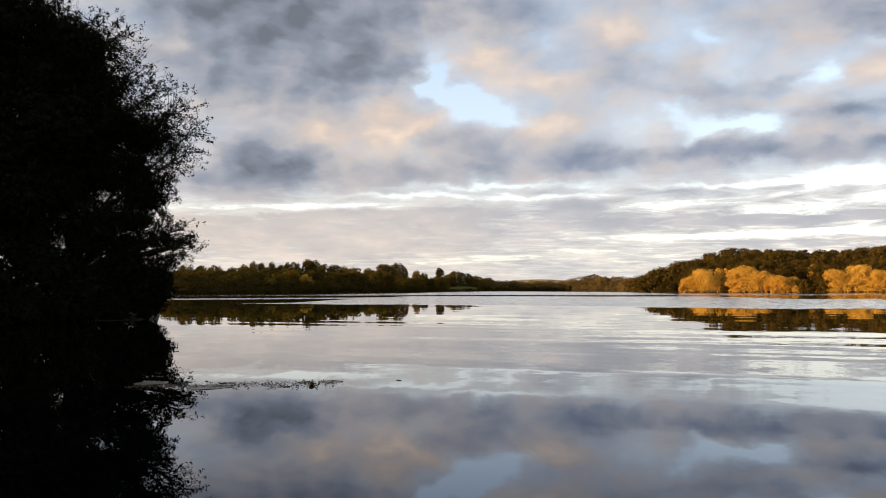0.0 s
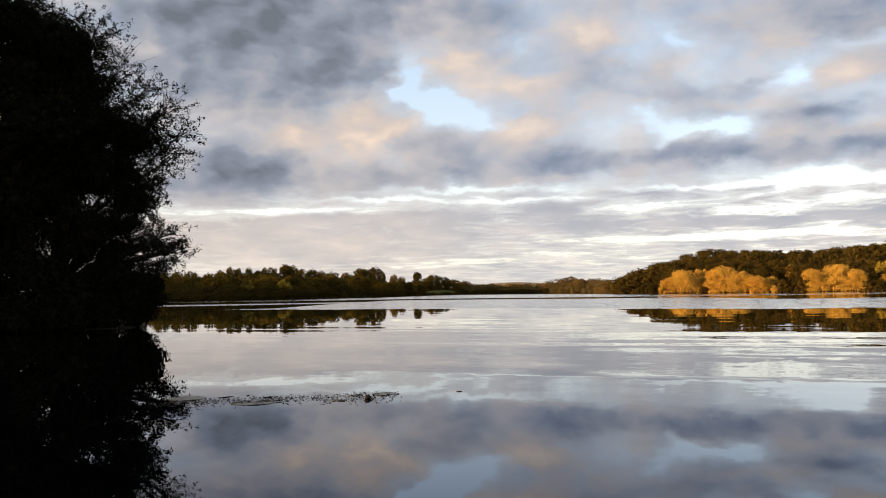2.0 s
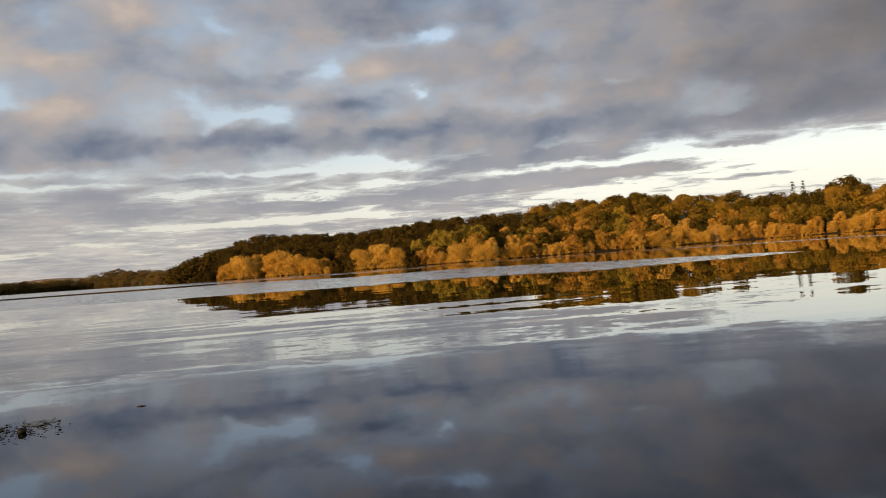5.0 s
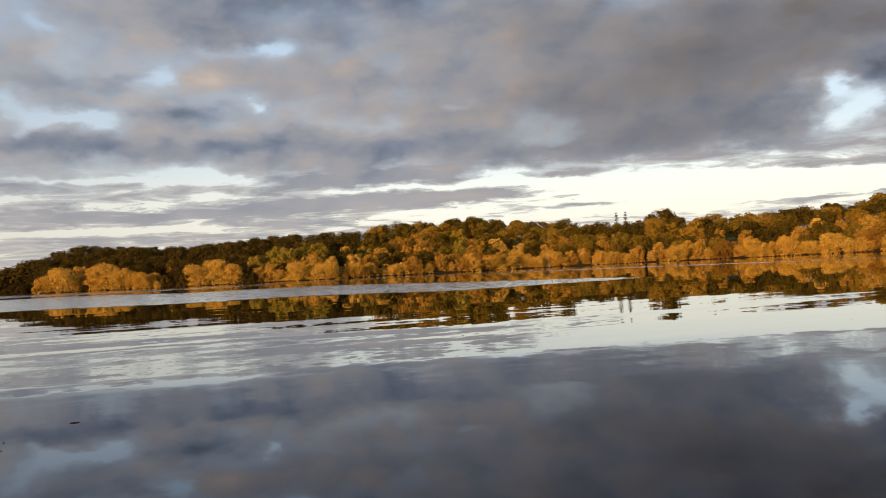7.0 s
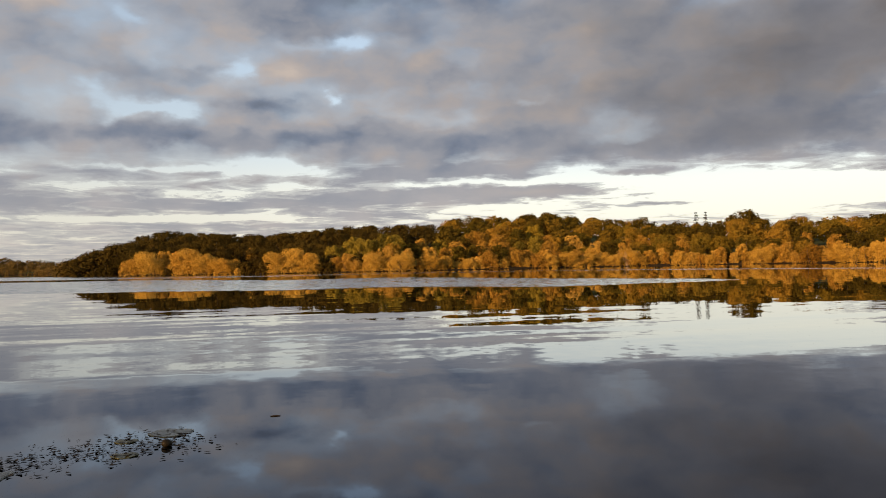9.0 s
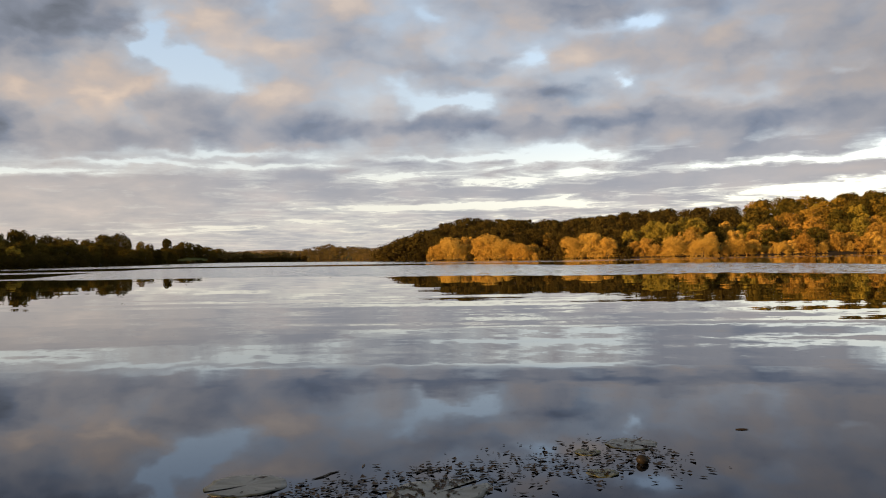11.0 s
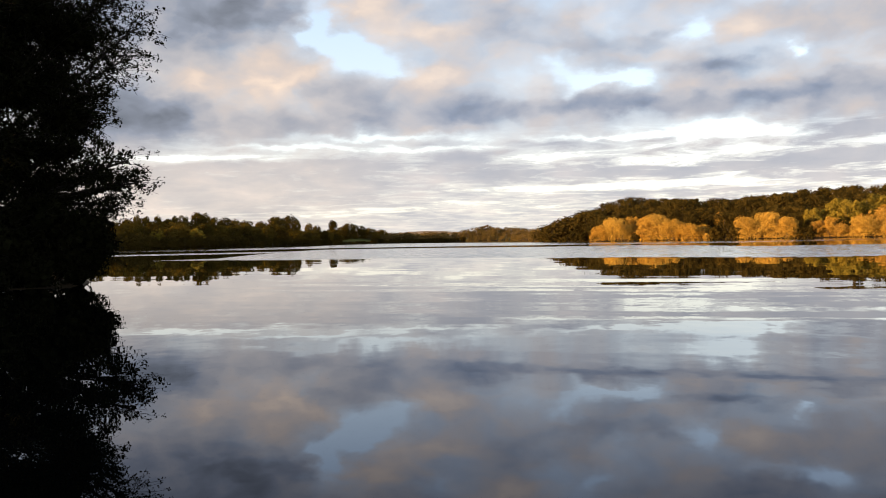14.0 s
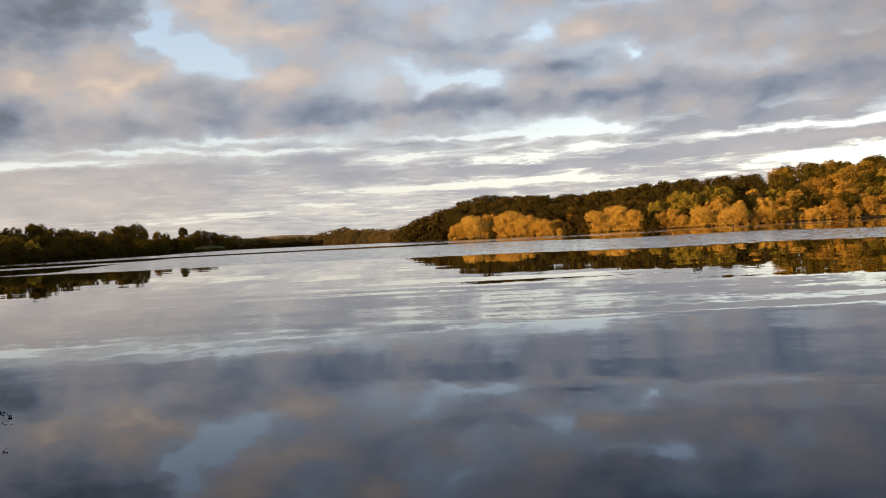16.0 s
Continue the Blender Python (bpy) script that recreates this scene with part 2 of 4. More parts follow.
blue = g.mix(1.0, nishita.outputs[0], (0.04, 0.04, 0.04), "MULTIPLY")
pale = g.ramp(g.math("DIVIDE", elevation, 20.0), [(0.0, (0.78, 0.73, 0.65)), (0.25, (0.86, 0.84, 0.775)), (0.42, (0.62, 0.70, 0.78)), (0.75, (0.50, 0.61, 0.75))])
clear = g.mix(1.0, pale, blue, "ADD")
east = g.step(azimuth, 8.0, 45.0, 0.95, 1.20)
clear = g.mix(1.0, clear, g.add("ShaderNodeCombineColor", east, east, east).outputs[0], "MULTIPLY")
crisp = g.math("MULTIPLY_ADD", low, 0.12, 0.22)
solid = g.math("MULTIPLY", g.step(cover, crisp, g.math("MULTIPLY_ADD", low, -0.08, 0.62)), g.math("SUBTRACT", 1.0, thin))
sky = g.mix(solid, clear, cloud)
out = g.add("ShaderNodeBackground", sky, 1.0)
g.add("ShaderNodeOutputWorld", out.outputs[0])

# ---- materials ----


def material(name):
    m = bpy.data.materials.new(name)
    m.use_nodes = True
    return m, Nodes(m.node_tree)


def foliage(name, colours, spread=0.2, through_light=0.09):
    """Leaves: colours from tree to tree, lighter and darker from leaf to leaf."""
    m, n = material(name)
    info = n.add("ShaderNodeObjectInfo")
    stops = [(i / max(1, len(colours) - 1), c) for i, c in enumerate(colours)]
    base = n.ramp(info.outputs["Random"], [(p, tuple(0.78 * v for v in c)) for p, c in stops])
    leaf = n.add("ShaderNodeNewGeometry")
    value = n.math("MULTIPLY_ADD", leaf.outputs["Random Per Island"], 2 * spread, 1 - spread)
    patch = n.noise(n.add("ShaderNodeTexCoord").outputs["Object"], 0.7, 3.0)
    value = n.math("MULTIPLY", value, n.math("MULTIPLY_ADD", patch.outputs[0], 0.7, 0.65))
    tint = n.mix(1.0, base, n.add("ShaderNodeCombineColor", value, value, value).outputs[0], "MULTIPLY")
    d = n.add("ShaderNodeBsdfDiffuse", tint)
    t = n.add("ShaderNodeBsdfTranslucent", tint)
    mix = n.add("ShaderNodeMixShader", through_light, d.outputs[0], t.outputs[0])
    n.add("ShaderNodeOutputMaterial", mix.outputs[0])
    return m


def rough_stuff(name, dark, light, scale, rough=0.85, bump=0.3, fine=6.0, gloss=0.3):
    """Bark, soil and the like: two colours in blotches, with grain and relief."""
    m, n = material(name)
    at = n.add("ShaderNodeTexCoord").outputs["Object"]
    big = n.noise(at, scale, 5.0, 0.6)
    grain = n.noise(at, scale * fine, 4.0, 0.65)
    mixed = n.math("MULTIPLY_ADD", grain.outputs[0], 0.5, n.math("MULTIPLY", big.outputs[0], 0.5))
    col = n.ramp(mixed, [(0.3, dark), (0.7, light)])
    b = n.add("ShaderNodeBump")
    n.put(b, "Strength", bump)
    n.put(b, "Height", grain.outputs[0])
    p = n.add("ShaderNodeBsdfPrincipled", col)
    n.put(p, "Roughness", rough)
    n.put(p, "Specular IOR Level", gloss)
    n.put(p, "Normal", b.outputs[0])
    n.add("ShaderNodeOutputMaterial", p.outputs[0])
    return m


# near-black: the shade of the near trees' silhouette is put into the leaf colour
LEAF_DARK = foliage("shade_black_leaves", [(0.008, 0.009, 0.004), (0.010, 0.011, 0.005)], 0.5, 0.1)
LEAF_GOLD = foliage("golden_willow_leaves", [(0.50, 0.30, 0.048), (0.60, 0.385, 0.07), (0.54, 0.31, 0.048)], 0.14)
LEAF_OLIVE = foliage("autumn_oak_leaves", [(0.115, 0.088, 0.015), (0.27, 0.172, 0.024), (0.19, 0.135, 0.019), (0.33, 0.200, 0.030), (0.15, 0.120, 0.018)], 0.14)
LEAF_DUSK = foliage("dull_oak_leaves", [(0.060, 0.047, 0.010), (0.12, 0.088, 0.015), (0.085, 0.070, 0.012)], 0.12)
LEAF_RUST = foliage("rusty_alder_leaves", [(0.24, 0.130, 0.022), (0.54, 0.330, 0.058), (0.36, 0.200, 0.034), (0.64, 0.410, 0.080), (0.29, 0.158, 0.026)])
# darkened: carries hill and western shore shade, also the skyline's dark oaks
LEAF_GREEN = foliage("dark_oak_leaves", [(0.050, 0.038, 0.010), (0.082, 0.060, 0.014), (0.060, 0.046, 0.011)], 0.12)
# kept dark: besides real shrubs, these leaves fill in for shaded bank gaps
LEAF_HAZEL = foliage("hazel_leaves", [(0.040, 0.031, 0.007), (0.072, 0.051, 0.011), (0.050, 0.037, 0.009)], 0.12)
# the western shore's shade, put into its leaf colour
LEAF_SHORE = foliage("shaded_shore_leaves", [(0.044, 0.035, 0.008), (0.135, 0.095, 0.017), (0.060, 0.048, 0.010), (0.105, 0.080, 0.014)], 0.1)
LEAF_YELLOW = foliage("yellow_leaves", [(0.33, 0.24, 0.03), (0.23, 0.185, 0.028), (0.30, 0.23, 0.034), (0.18, 0.145, 0.024)])
LEAF_PINE = foliage("pine_needles", [(0.02, 0.022, 0.008), (0.025, 0.025, 0.008)])
LEAF_FAR = foliage("far_leaves", [(0.105, 0.082, 0.03), (0.22, 0.155, 0.05), (0.16, 0.118, 0.04)], 0.1)
BARK = rough_stuff("bark", (0.05, 0.04, 0.03), (0.16, 0.13, 0.10), 3.0)
BARK_PALE = rough_stuff("pale_bark", (0.30, 0.22, 0.14), (0.55, 0.44, 0.30), 2.0)
# near-black as well, the silhouette's shade put into the bark colour
BARK_BLACK = rough_stuff("shade_black_bark", (0.004, 0.004, 0.003), (0.012, 0.010, 0.009), 4.0, gloss=0.1)


def ground_material():
    m, n = material("meadow_and_bank")
    at = n.add("ShaderNodeNewGeometry").outputs["Position"]
    big = n.noise(at, 0.02, 4.0)
    small = n.noise(at, 0.6, 6.0, 0.65)
    grass = n.ramp(big.outputs[0], [(0.35, (0.045, 0.055, 0.012)), (0.65, (0.085, 0.095, 0.02))])
    soil = n.ramp(small.outputs[0], [(0.35, (0.015, 0.012, 0.007)), (0.7, (0.05, 0.036, 0.018))])
    height = n.add("ShaderNodeSeparateXYZ", at).outputs[2]
    col = n.mix(n.step(height, 0.4, 1.4), soil, n.mix(n.math("MULTIPLY", small.outputs[0], 0.5), grass, soil))
    stubble = n.ramp(big.outputs[0], [(0.3, (0.20, 0.15, 0.09)), (0.7, (0.30, 0.23, 0.15))])
    col = n.mix(n.step(n.vec("LENGTH", at), 1000.0, 1150.0), col, stubble)  # harvested fields far off
    b = n.add("ShaderNodeBump")
    n.put(b, "Strength", 0.5)
    n.put(b, "Height", small.outputs[0])
    p = n.add("ShaderNodeBsdfPrincipled", col)
    n.put(p, "Roughness", 0.95)
    n.put(p, "Specular IOR Level", 0.08)
    n.put(p, "Normal", b.outputs[0])
    n.add("ShaderNodeOutputMaterial", p.outputs[0])
    return m


def water_material():
    """Still lake water: a long soft swell, small ripples, and wind-ruffled lanes further out."""
    m, n = material("lake_water")
    at = n.add("ShaderNodeNewGeometry").outputs["Position"]
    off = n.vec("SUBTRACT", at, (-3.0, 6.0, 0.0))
    sep = n.add("ShaderNodeSeparateXYZ", off)
    reach = n.vec("LENGTH", off)
    turn = n.math("MULTIPLY", n.math("ARCTAN2", sep.outputs[0], sep.outputs[1]), 180 / math.pi)
    wander = n.noise(at, 0.03, 4.0, 0.6)
    reach = n.math("MULTIPLY", reach, n.math("MULTIPLY_ADD", n.math("SUBTRACT", wander.outputs[0], 0.5), 0.05, 1.0))
    side = n.math("MULTIPLY_ADD", turn, 0.01, 0.3)

    def shoreline(rows):
        """Distance of a lane's edge, from rows of direction and metres."""
        return n.math("MULTIPLY", n.ramp(side, [(0.01 * a + 0.3, (d / 600, d / 600, d / 600)) for a, d in rows]), 600.0)

    def between(near, far, soft_near, soft_far):
        return n.math("MULTIPLY", n.step(n.math("SUBTRACT", reach, near), 0.0, soft_near), n.step(n.math("SUBTRACT", far, reach), 0.0, soft_far))
    lane = between(shoreline([(-19, 97), (-13, 93), (-9, 86), (-5.5, 79), (0, 75), (12, 63), (26, 54), (34, 55), (45, 48), (57, 58)]),
                   shoreline([(-19, 94), (-13, 97), (-9, 99), (-7.4, 113), (-5.5, 133), (-1.6, 179), (0, 178), (12, 144), (19, 140), (26, 106), (34, 108), (45, 80), (57, 66)]), 5.0, 3.0)
    lane = n.math("MULTIPLY", lane, n.step(turn, 60.0, 54.0))
    thin = between(shoreline([(-19, 270), (-9, 226), (0, 214), (12, 176), (18, 158), (26, 146), (34, 151), (46, 148), (60, 122), (68, 110)]),
                   shoreline([(-19, 380), (-9, 316), (-1.6, 340), (0, 420), (3, 500), (10, 340), (14, 262), (18, 220), (26, 172), (34, 176), (46, 166), (60, 136), (68, 118)]), 3.0, 3.0)
    second = between(shoreline([(-19, 150), (-9, 138), (-5, 138), (-1, 150)]), shoreline([(-19, 178), (-9, 167), (-5, 161), (-1, 160)]), 3.0, 3.0)
    thin = n.math("ADD", thin, n.math("MULTIPLY", second, n.step(turn, -1.5, -3.5)))
    ruffle = n.math("ADD", lane, thin, clamp=True)
    ahead, across = (0.42, 0.91, 0.0), (0.91, -0.42, 0.0)  # the way the slow ripples run, and along their crests
    grain = n.add("ShaderNodeCombineXYZ", n.math("MULTIPLY", n.vec("DOT_PRODUCT", at, across), 0.14), n.vec("DOT_PRODUCT", at, ahead), 0.0).outputs[0]
    swell = n.noise(grain, 0.40, 2.0, 0.5)
    small = n.noise(at, 2.6, 3.0, 0.5)
    chop = n.noise(at, 1.4, 5.0, 0.6)
    patch = n.step(n.noise(at, 0.05, 3.0).outputs[0], 0.36, 0.56)
    half = (0.5, 0.5, 0.5)

    def lean(tex, amount):
        return n.vec("MULTIPLY", n.vec("SUBTRACT", tex.outputs["Color"], half),
                     n.add("ShaderNodeCombineXYZ", amount, amount, 0.0).outputs[0])
    busy = n.math("MULTIPLY", n.math("MULTIPLY_ADD", patch, 0.034, 0.008), n.math("MULTIPLY", n.step(reach, 6.5, 12.0, 0.25, 1.0), n.step(reach, 24.0, 45.0, 1.0, 0.2)))
    roll = n.math("MULTIPLY", n.math("SUBTRACT", swell.outputs[0], 0.5), n.math("MULTIPLY", busy, 1.3))
    tilt = n.vec("ADD", n.vec("MULTIPLY", ahead, n.add("ShaderNodeCombineXYZ", roll, roll, 0.0).outputs[0]), lean(small, n.math("MULTIPLY", busy, 0.28)))
    tilt = n.vec("ADD", tilt, lean(chop, n.math("MULTIPLY", ruffle, 0.24)))
    # lane normals all tilt towards the boat, to mirror higher, brighter sky
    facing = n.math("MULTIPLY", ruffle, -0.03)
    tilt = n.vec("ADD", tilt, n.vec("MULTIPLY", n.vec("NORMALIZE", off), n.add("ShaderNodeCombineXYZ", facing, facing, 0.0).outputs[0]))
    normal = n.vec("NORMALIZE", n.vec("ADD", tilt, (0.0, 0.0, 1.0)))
    # the mirror's own colour makes steep reflections darker and bluer
    fresnel = n.tree.nodes.new("ShaderNodeFresnel")
    n.put(fresnel, "IOR", 1.46)
    n.put(fresnel, "Normal", normal)
    tint = n.ramp(fresnel.outputs[0], [(0.15, (0.74, 0.79, 0.91)), (0.36, (0.88, 0.92, 1.0)), (0.62, (0.98, 0.99, 1.0)), (1.0, (1.0, 1.0, 1.0))])
    mirror = n.tree.nodes.new("ShaderNodeBsdfGlossy")
    n.put(mirror, "Color", tint)
    n.put(mirror, "Roughness", n.math("MULTIPLY_ADD", ruffle, 0.07, 0.004))
    n.put(mirror, "Normal", normal)
    deep = n.add("ShaderNodeBsdfDiffuse", (0.0003, 0.0005, 0.0007, 1.0))
    mix = n.add("ShaderNodeMixShader", fresnel.outputs[0], deep.outputs[0], mirror.outputs[0])
    n.add("ShaderNodeOutputMaterial", mix.outputs[0])
    return m


GROUND = ground_material()
WATER = water_material()

# ---- the lie of the land: azimuth, then metres to the shore, ridge's elevation in degrees, metres from shore to ridge ----
SHORE = [(-180, 30), (-135, 26), (-90, 26), (-60, 29), (-45, 38), (-32, 45), (-25, 46.5), (-20, 47), (-19, 50), (-18.7, 60), (-18.4, 350), (-9, 375),
         (-5, 460), (-3, 550), (0, 640), (3, 700), (8, 740), (12, 690), (13.6, 540), (14.6, 300), (15.4, 262), (20, 246), (26, 230),
         (34, 225), (42, 236), (50, 255), (57, 250), (65, 236), (75, 232), (90, 205), (110, 120), (140, 60), (180, 30)]
RIDGE = [(-180, 3.0), (-60, 3.0), (-20, 1.7), (-16.5, 1.68), (-13, 1.75), (-9.3, 1.8), (-6, 1.5), (-3.7, 1.45), (-2.4, 1.0), (0.6, 1.0),
         (2.5, 0.9), (4, 0.68), (8.3, 0.58), (9.2, 0.9), (10.6, 1.0), (13.4, 0.8), (14.4, 0.95), (15.2, 1.3), (15.9, 1.62), (17.6, 2.28), (19.6, 2.68), (22, 2.48),
         (25, 2.33), (28, 2.58), (32, 2.93), (36, 2.93), (39, 3.33), (45, 3.5), (48, 3.0), (53.2, 2.45), (57.3, 2.95), (60.2, 2.65), (62.5, 2.6),
         (65, 2.7), (67.9, 2.9), (70.4, 3.1), (73.5, 2.8), (90, 2.8), (180, 3.0)]
DEPTH = [(-180, 30), (-30, 30), (-19, 40), (-5, 50), (0, 60), (8, 70), (13, 80), (15, 190), (26, 230), (36, 200), (45, 150), (60, 140), (90, 130), (180, 30)]


def along(table, az):
    return float(np.interp(az, [a for a, _ in table], [v for _, v in table]))


def spot_at(az, r):
    return r * math.sin(radians(az)), r * math.cos(radians(az))


def tree_allowance(az):
    return 8.5 if az > 14 else 7.6 if 0.6 < az < 2.3 else 9.5


def ridge_ground(az):
    r = along(SHORE, az) + along(DEPTH, az)
    return max(1.2, r * math.tan(radians(along(RIDGE, az))) + EYE - tree_allowance(az))


def land_height(az, r):
    shore, depth = along(SHORE, az), along(DEPTH, az)
    o = r - shore
    if o < 0:
        return max(-1.6, o * 0.25)
    s = min(1.0, o / depth)
    rise = s * (1.25 - 0.25 * s) * (ridge_ground(az) - 0.5)
    x, y = spot_at(az, r)
    # unseen knoll added beside the lake to throw shade on the western shore
    shade_knoll = 36.0 * math.exp(-((x + 235) ** 2 + (y - 300) ** 2) / 95.0 ** 2) if az < -20 else 0.0
    return min(0.4, o * 0.05) + rise + shade_knoll


def land_at(x, y):
    return land_height(math.degrees(math.atan2(x, y)), math.hypot(x, y))


def mesh_object(name, verts, faces, mat, parent=None, label="", smooth=False):
    me = bpy.data.meshes.new(name)
    me.from_pydata(verts, [], faces)
    me.materials.append(mat)
    if smooth:
        me.polygons.foreach_set("use_smooth", [True] * len(me.polygons))
    me.update()
    ob = new(name, me)
    ob.parent = parent
    return tagged(ob, label)


def build_ground():
    turns = [a * 0.5 for a in range(-360, 360)]
    offs = [-1, -0.8, -0.6, -0.4, -0.2, 0.0, 0.01, 0.03, 0.06, 0.12, 0.2, 0.3, 0.4, 0.55, 0.7, 0.85, 1.0, 1.5, 3.0]
    verts, faces = [], []
    for az in turns:
        shore, depth = along(SHORE, az), along(DEPTH, az)
        for o in offs:
            r = shore + o * min(shore * 0.98, 15.0) if o < 0 else shore + o * depth
            z = land_height(az, r)
            if o > 0.02:
                z += 0.5 * noise.noise((r * math.sin(radians(az)) * 0.03, r * math.cos(radians(az)) * 0.03, 0.0)) * min(1, o * 5)
            verts.append((*spot_at(az, r), z))
        for r, z in ((1500, 8.0 + 10.0 * math.exp(-((az - 6.5) / 3.6) ** 2)), (2600, 12.0), (4800, 14.0)):  # a far field lies behind the lake's end
            verts.append((*spot_at(az, r), z))
    k = len(offs) + 3
    for i in range(len(turns)):
        a, b = i * k, ((i + 1) % len(turns)) * k
        faces += [(a + j, a + j + 1, b + j + 1, b + j) for j in range(k - 1)]
    verts.append((0, 0, -1.8))
    faces += [(i * k, ((i + 1) % len(turns)) * k, len(verts) - 1) for i in range(len(turns))]
    ob = mesh_object("ground", verts, faces, GROUND, smooth=True)
    return tagged(ob, "grassy banks and wooded hills round the lake", "ground", kind="structure")


def build_water():
    ring = [(*spot_at(a, 900.0), 0.0) for a in range(0, 360, 5)]
    ob = mesh_object("water", ring[::-1], [tuple(range(len(ring)))], WATER)
    return tagged(ob, "calm lake water mirroring the evening clouds", "water", kind="structure")


build_ground()
build_water()

# ---- trees ----


def tubes(paths, sides=6):
    """One mesh of tapered tubes: each path is a list of (point, radius)."""
    verts, faces = [], []
    for path in paths:
        start = len(verts)
        for i, (p, r) in enumerate(path):
            q = path[min(i + 1, len(path) - 1)][0] - path[max(i - 1, 0)][0]
            q = q.normalized() if q.length > 1e-6 else Vector((0, 0, 1))
            side = q.cross(Vector((0.3, 1.0, 0.2))).normalized()
            other = q.cross(side)
            for k in range(sides):
                a = 2 * math.pi * k / sides
                verts.append(p + r * (math.cos(a) * side + math.sin(a) * other))
        for i in range(len(path) - 1):
            for k in range(sides):
                a, b = start + i * sides + k, start + i * sides + (k + 1) % sides
                faces.append((a, b, b + sides, a + sides))
        faces.append(tuple(start + (len(path) - 1) * sides + k for k in range(sides)))
    return verts, faces


def bough(rng, a, b, r0, r1, steps=5, sway=0.12):
    """A bent, tapering limb from a to b."""
    a, b = Vector(a), Vector(b)
    length = (b - a).length
    out = []
    bend = Vector(rng.normal(0, sway, 3)) * length
    for i in range(steps + 1):
        s = i / steps
        p = a.lerp(b, s) + bend * (s * (1 - s)) + Vector((0, 0, 0.25 * length * s * (1 - s)))
        out.append((p, r0 + (r1 - r0) * s))
    return out


def leaf_mesh(name, centres, normals, sizes, rng, mat, slim=0.55):
    """Many small diamond leaves in one mesh."""
    n = len(centres)
    helper = rng.normal(size=(n, 3))
    side = np.cross(normals, helper)
    side /= np.linalg.norm(side, axis=1, keepdims=True) + 1e-9
    other = np.cross(normals, side)
    other /= np.linalg.norm(other, axis=1, keepdims=True) + 1e-9
    s = sizes[:, None]
    v = np.stack([centres - side * s, centres - other * s * slim, centres + side * s, centres + other * s * slim], 1).reshape(-1, 3)
    me = bpy.data.meshes.new(name)
    me.vertices.add(4 * n)
    me.vertices.foreach_set("co", v.ravel().astype(np.float32))
    me.loops.add(4 * n)
    me.loops.foreach_set("vertex_index", np.arange(4 * n, dtype=np.int32))
    me.polygons.add(n)
    me.polygons.foreach_set("loop_start", np.arange(0, 4 * n, 4, dtype=np.int32))
    me.polygons.foreach_set("loop_total", np.full(n, 4, dtype=np.int32))
    me.materials.append(mat)
    me.update(calc_edges=True)
    return me


def clump_mesh(name, centres, normals, sizes, rng, mat):
    """Leaf sprays for trees far off: one three-cornered spray each."""
    n = len(centres)
    helper = rng.normal(size=(n, 3))
    side = np.cross(normals, helper)
    side /= np.linalg.norm(side, axis=1, keepdims=True) + 1e-9
    other = np.cross(normals, side)
    s = sizes[:, None]
    v = np.stack([centres + side * s, centres - side * s * 0.5 + other * s * 0.8, centres - side * s * 0.5 - other * s * 0.8], 1).reshape(-1, 3)
    me = bpy.data.meshes.new(name)
    me.vertices.add(3 * n)
    me.vertices.foreach_set("co", v.ravel().astype(np.float32))
    me.loops.add(3 * n)
    me.loops.foreach_set("vertex_index", np.arange(3 * n, dtype=np.int32))
    me.polygons.add(n)
    me.polygons.foreach_set("loop_start", np.arange(0, 3 * n, 3, dtype=np.int32))
    me.polygons.foreach_set("loop_total", np.full(n, 3, dtype=np.int32))
    me.materials.append(mat)
    me.update(calc_edges=True)
    return me


def crown_points(rng, lobes, n, inner=0.88, ruffled=0.2):
    """Points in a crown of round lobes, most of them near the lobes' skins, with outward normals."""
    lobes = np.array(lobes, dtype=float)
    w = lobes[:, 3] ** 2
    pick = rng.choice(len(lobes), n, p=w / w.sum())
    d = rng.normal(size=(n, 3))
    d /= np.linalg.norm(d, axis=1, keepdims=True)
    wob = 1 + 0.13 * np.sin(d[:, 0] * 5 + pick) * np.sin(d[:, 1] * 6 + 2 * pick) + 0.06 * np.sin(d[:, 2] * 11 + pick)
    rad = lobes[pick, 3] * wob * (inner + (1.06 - inner) * rng.random(n) ** 0.6)
    c = lobes[pick, :3] + d * rad[:, None] * np.array([1.0, 1.0, 0.85])
    nrm = d + rng.normal(scale=ruffled, size=(n, 3))
    nrm /= np.linalg.norm(nrm, axis=1, keepdims=True)
    return c, nrm


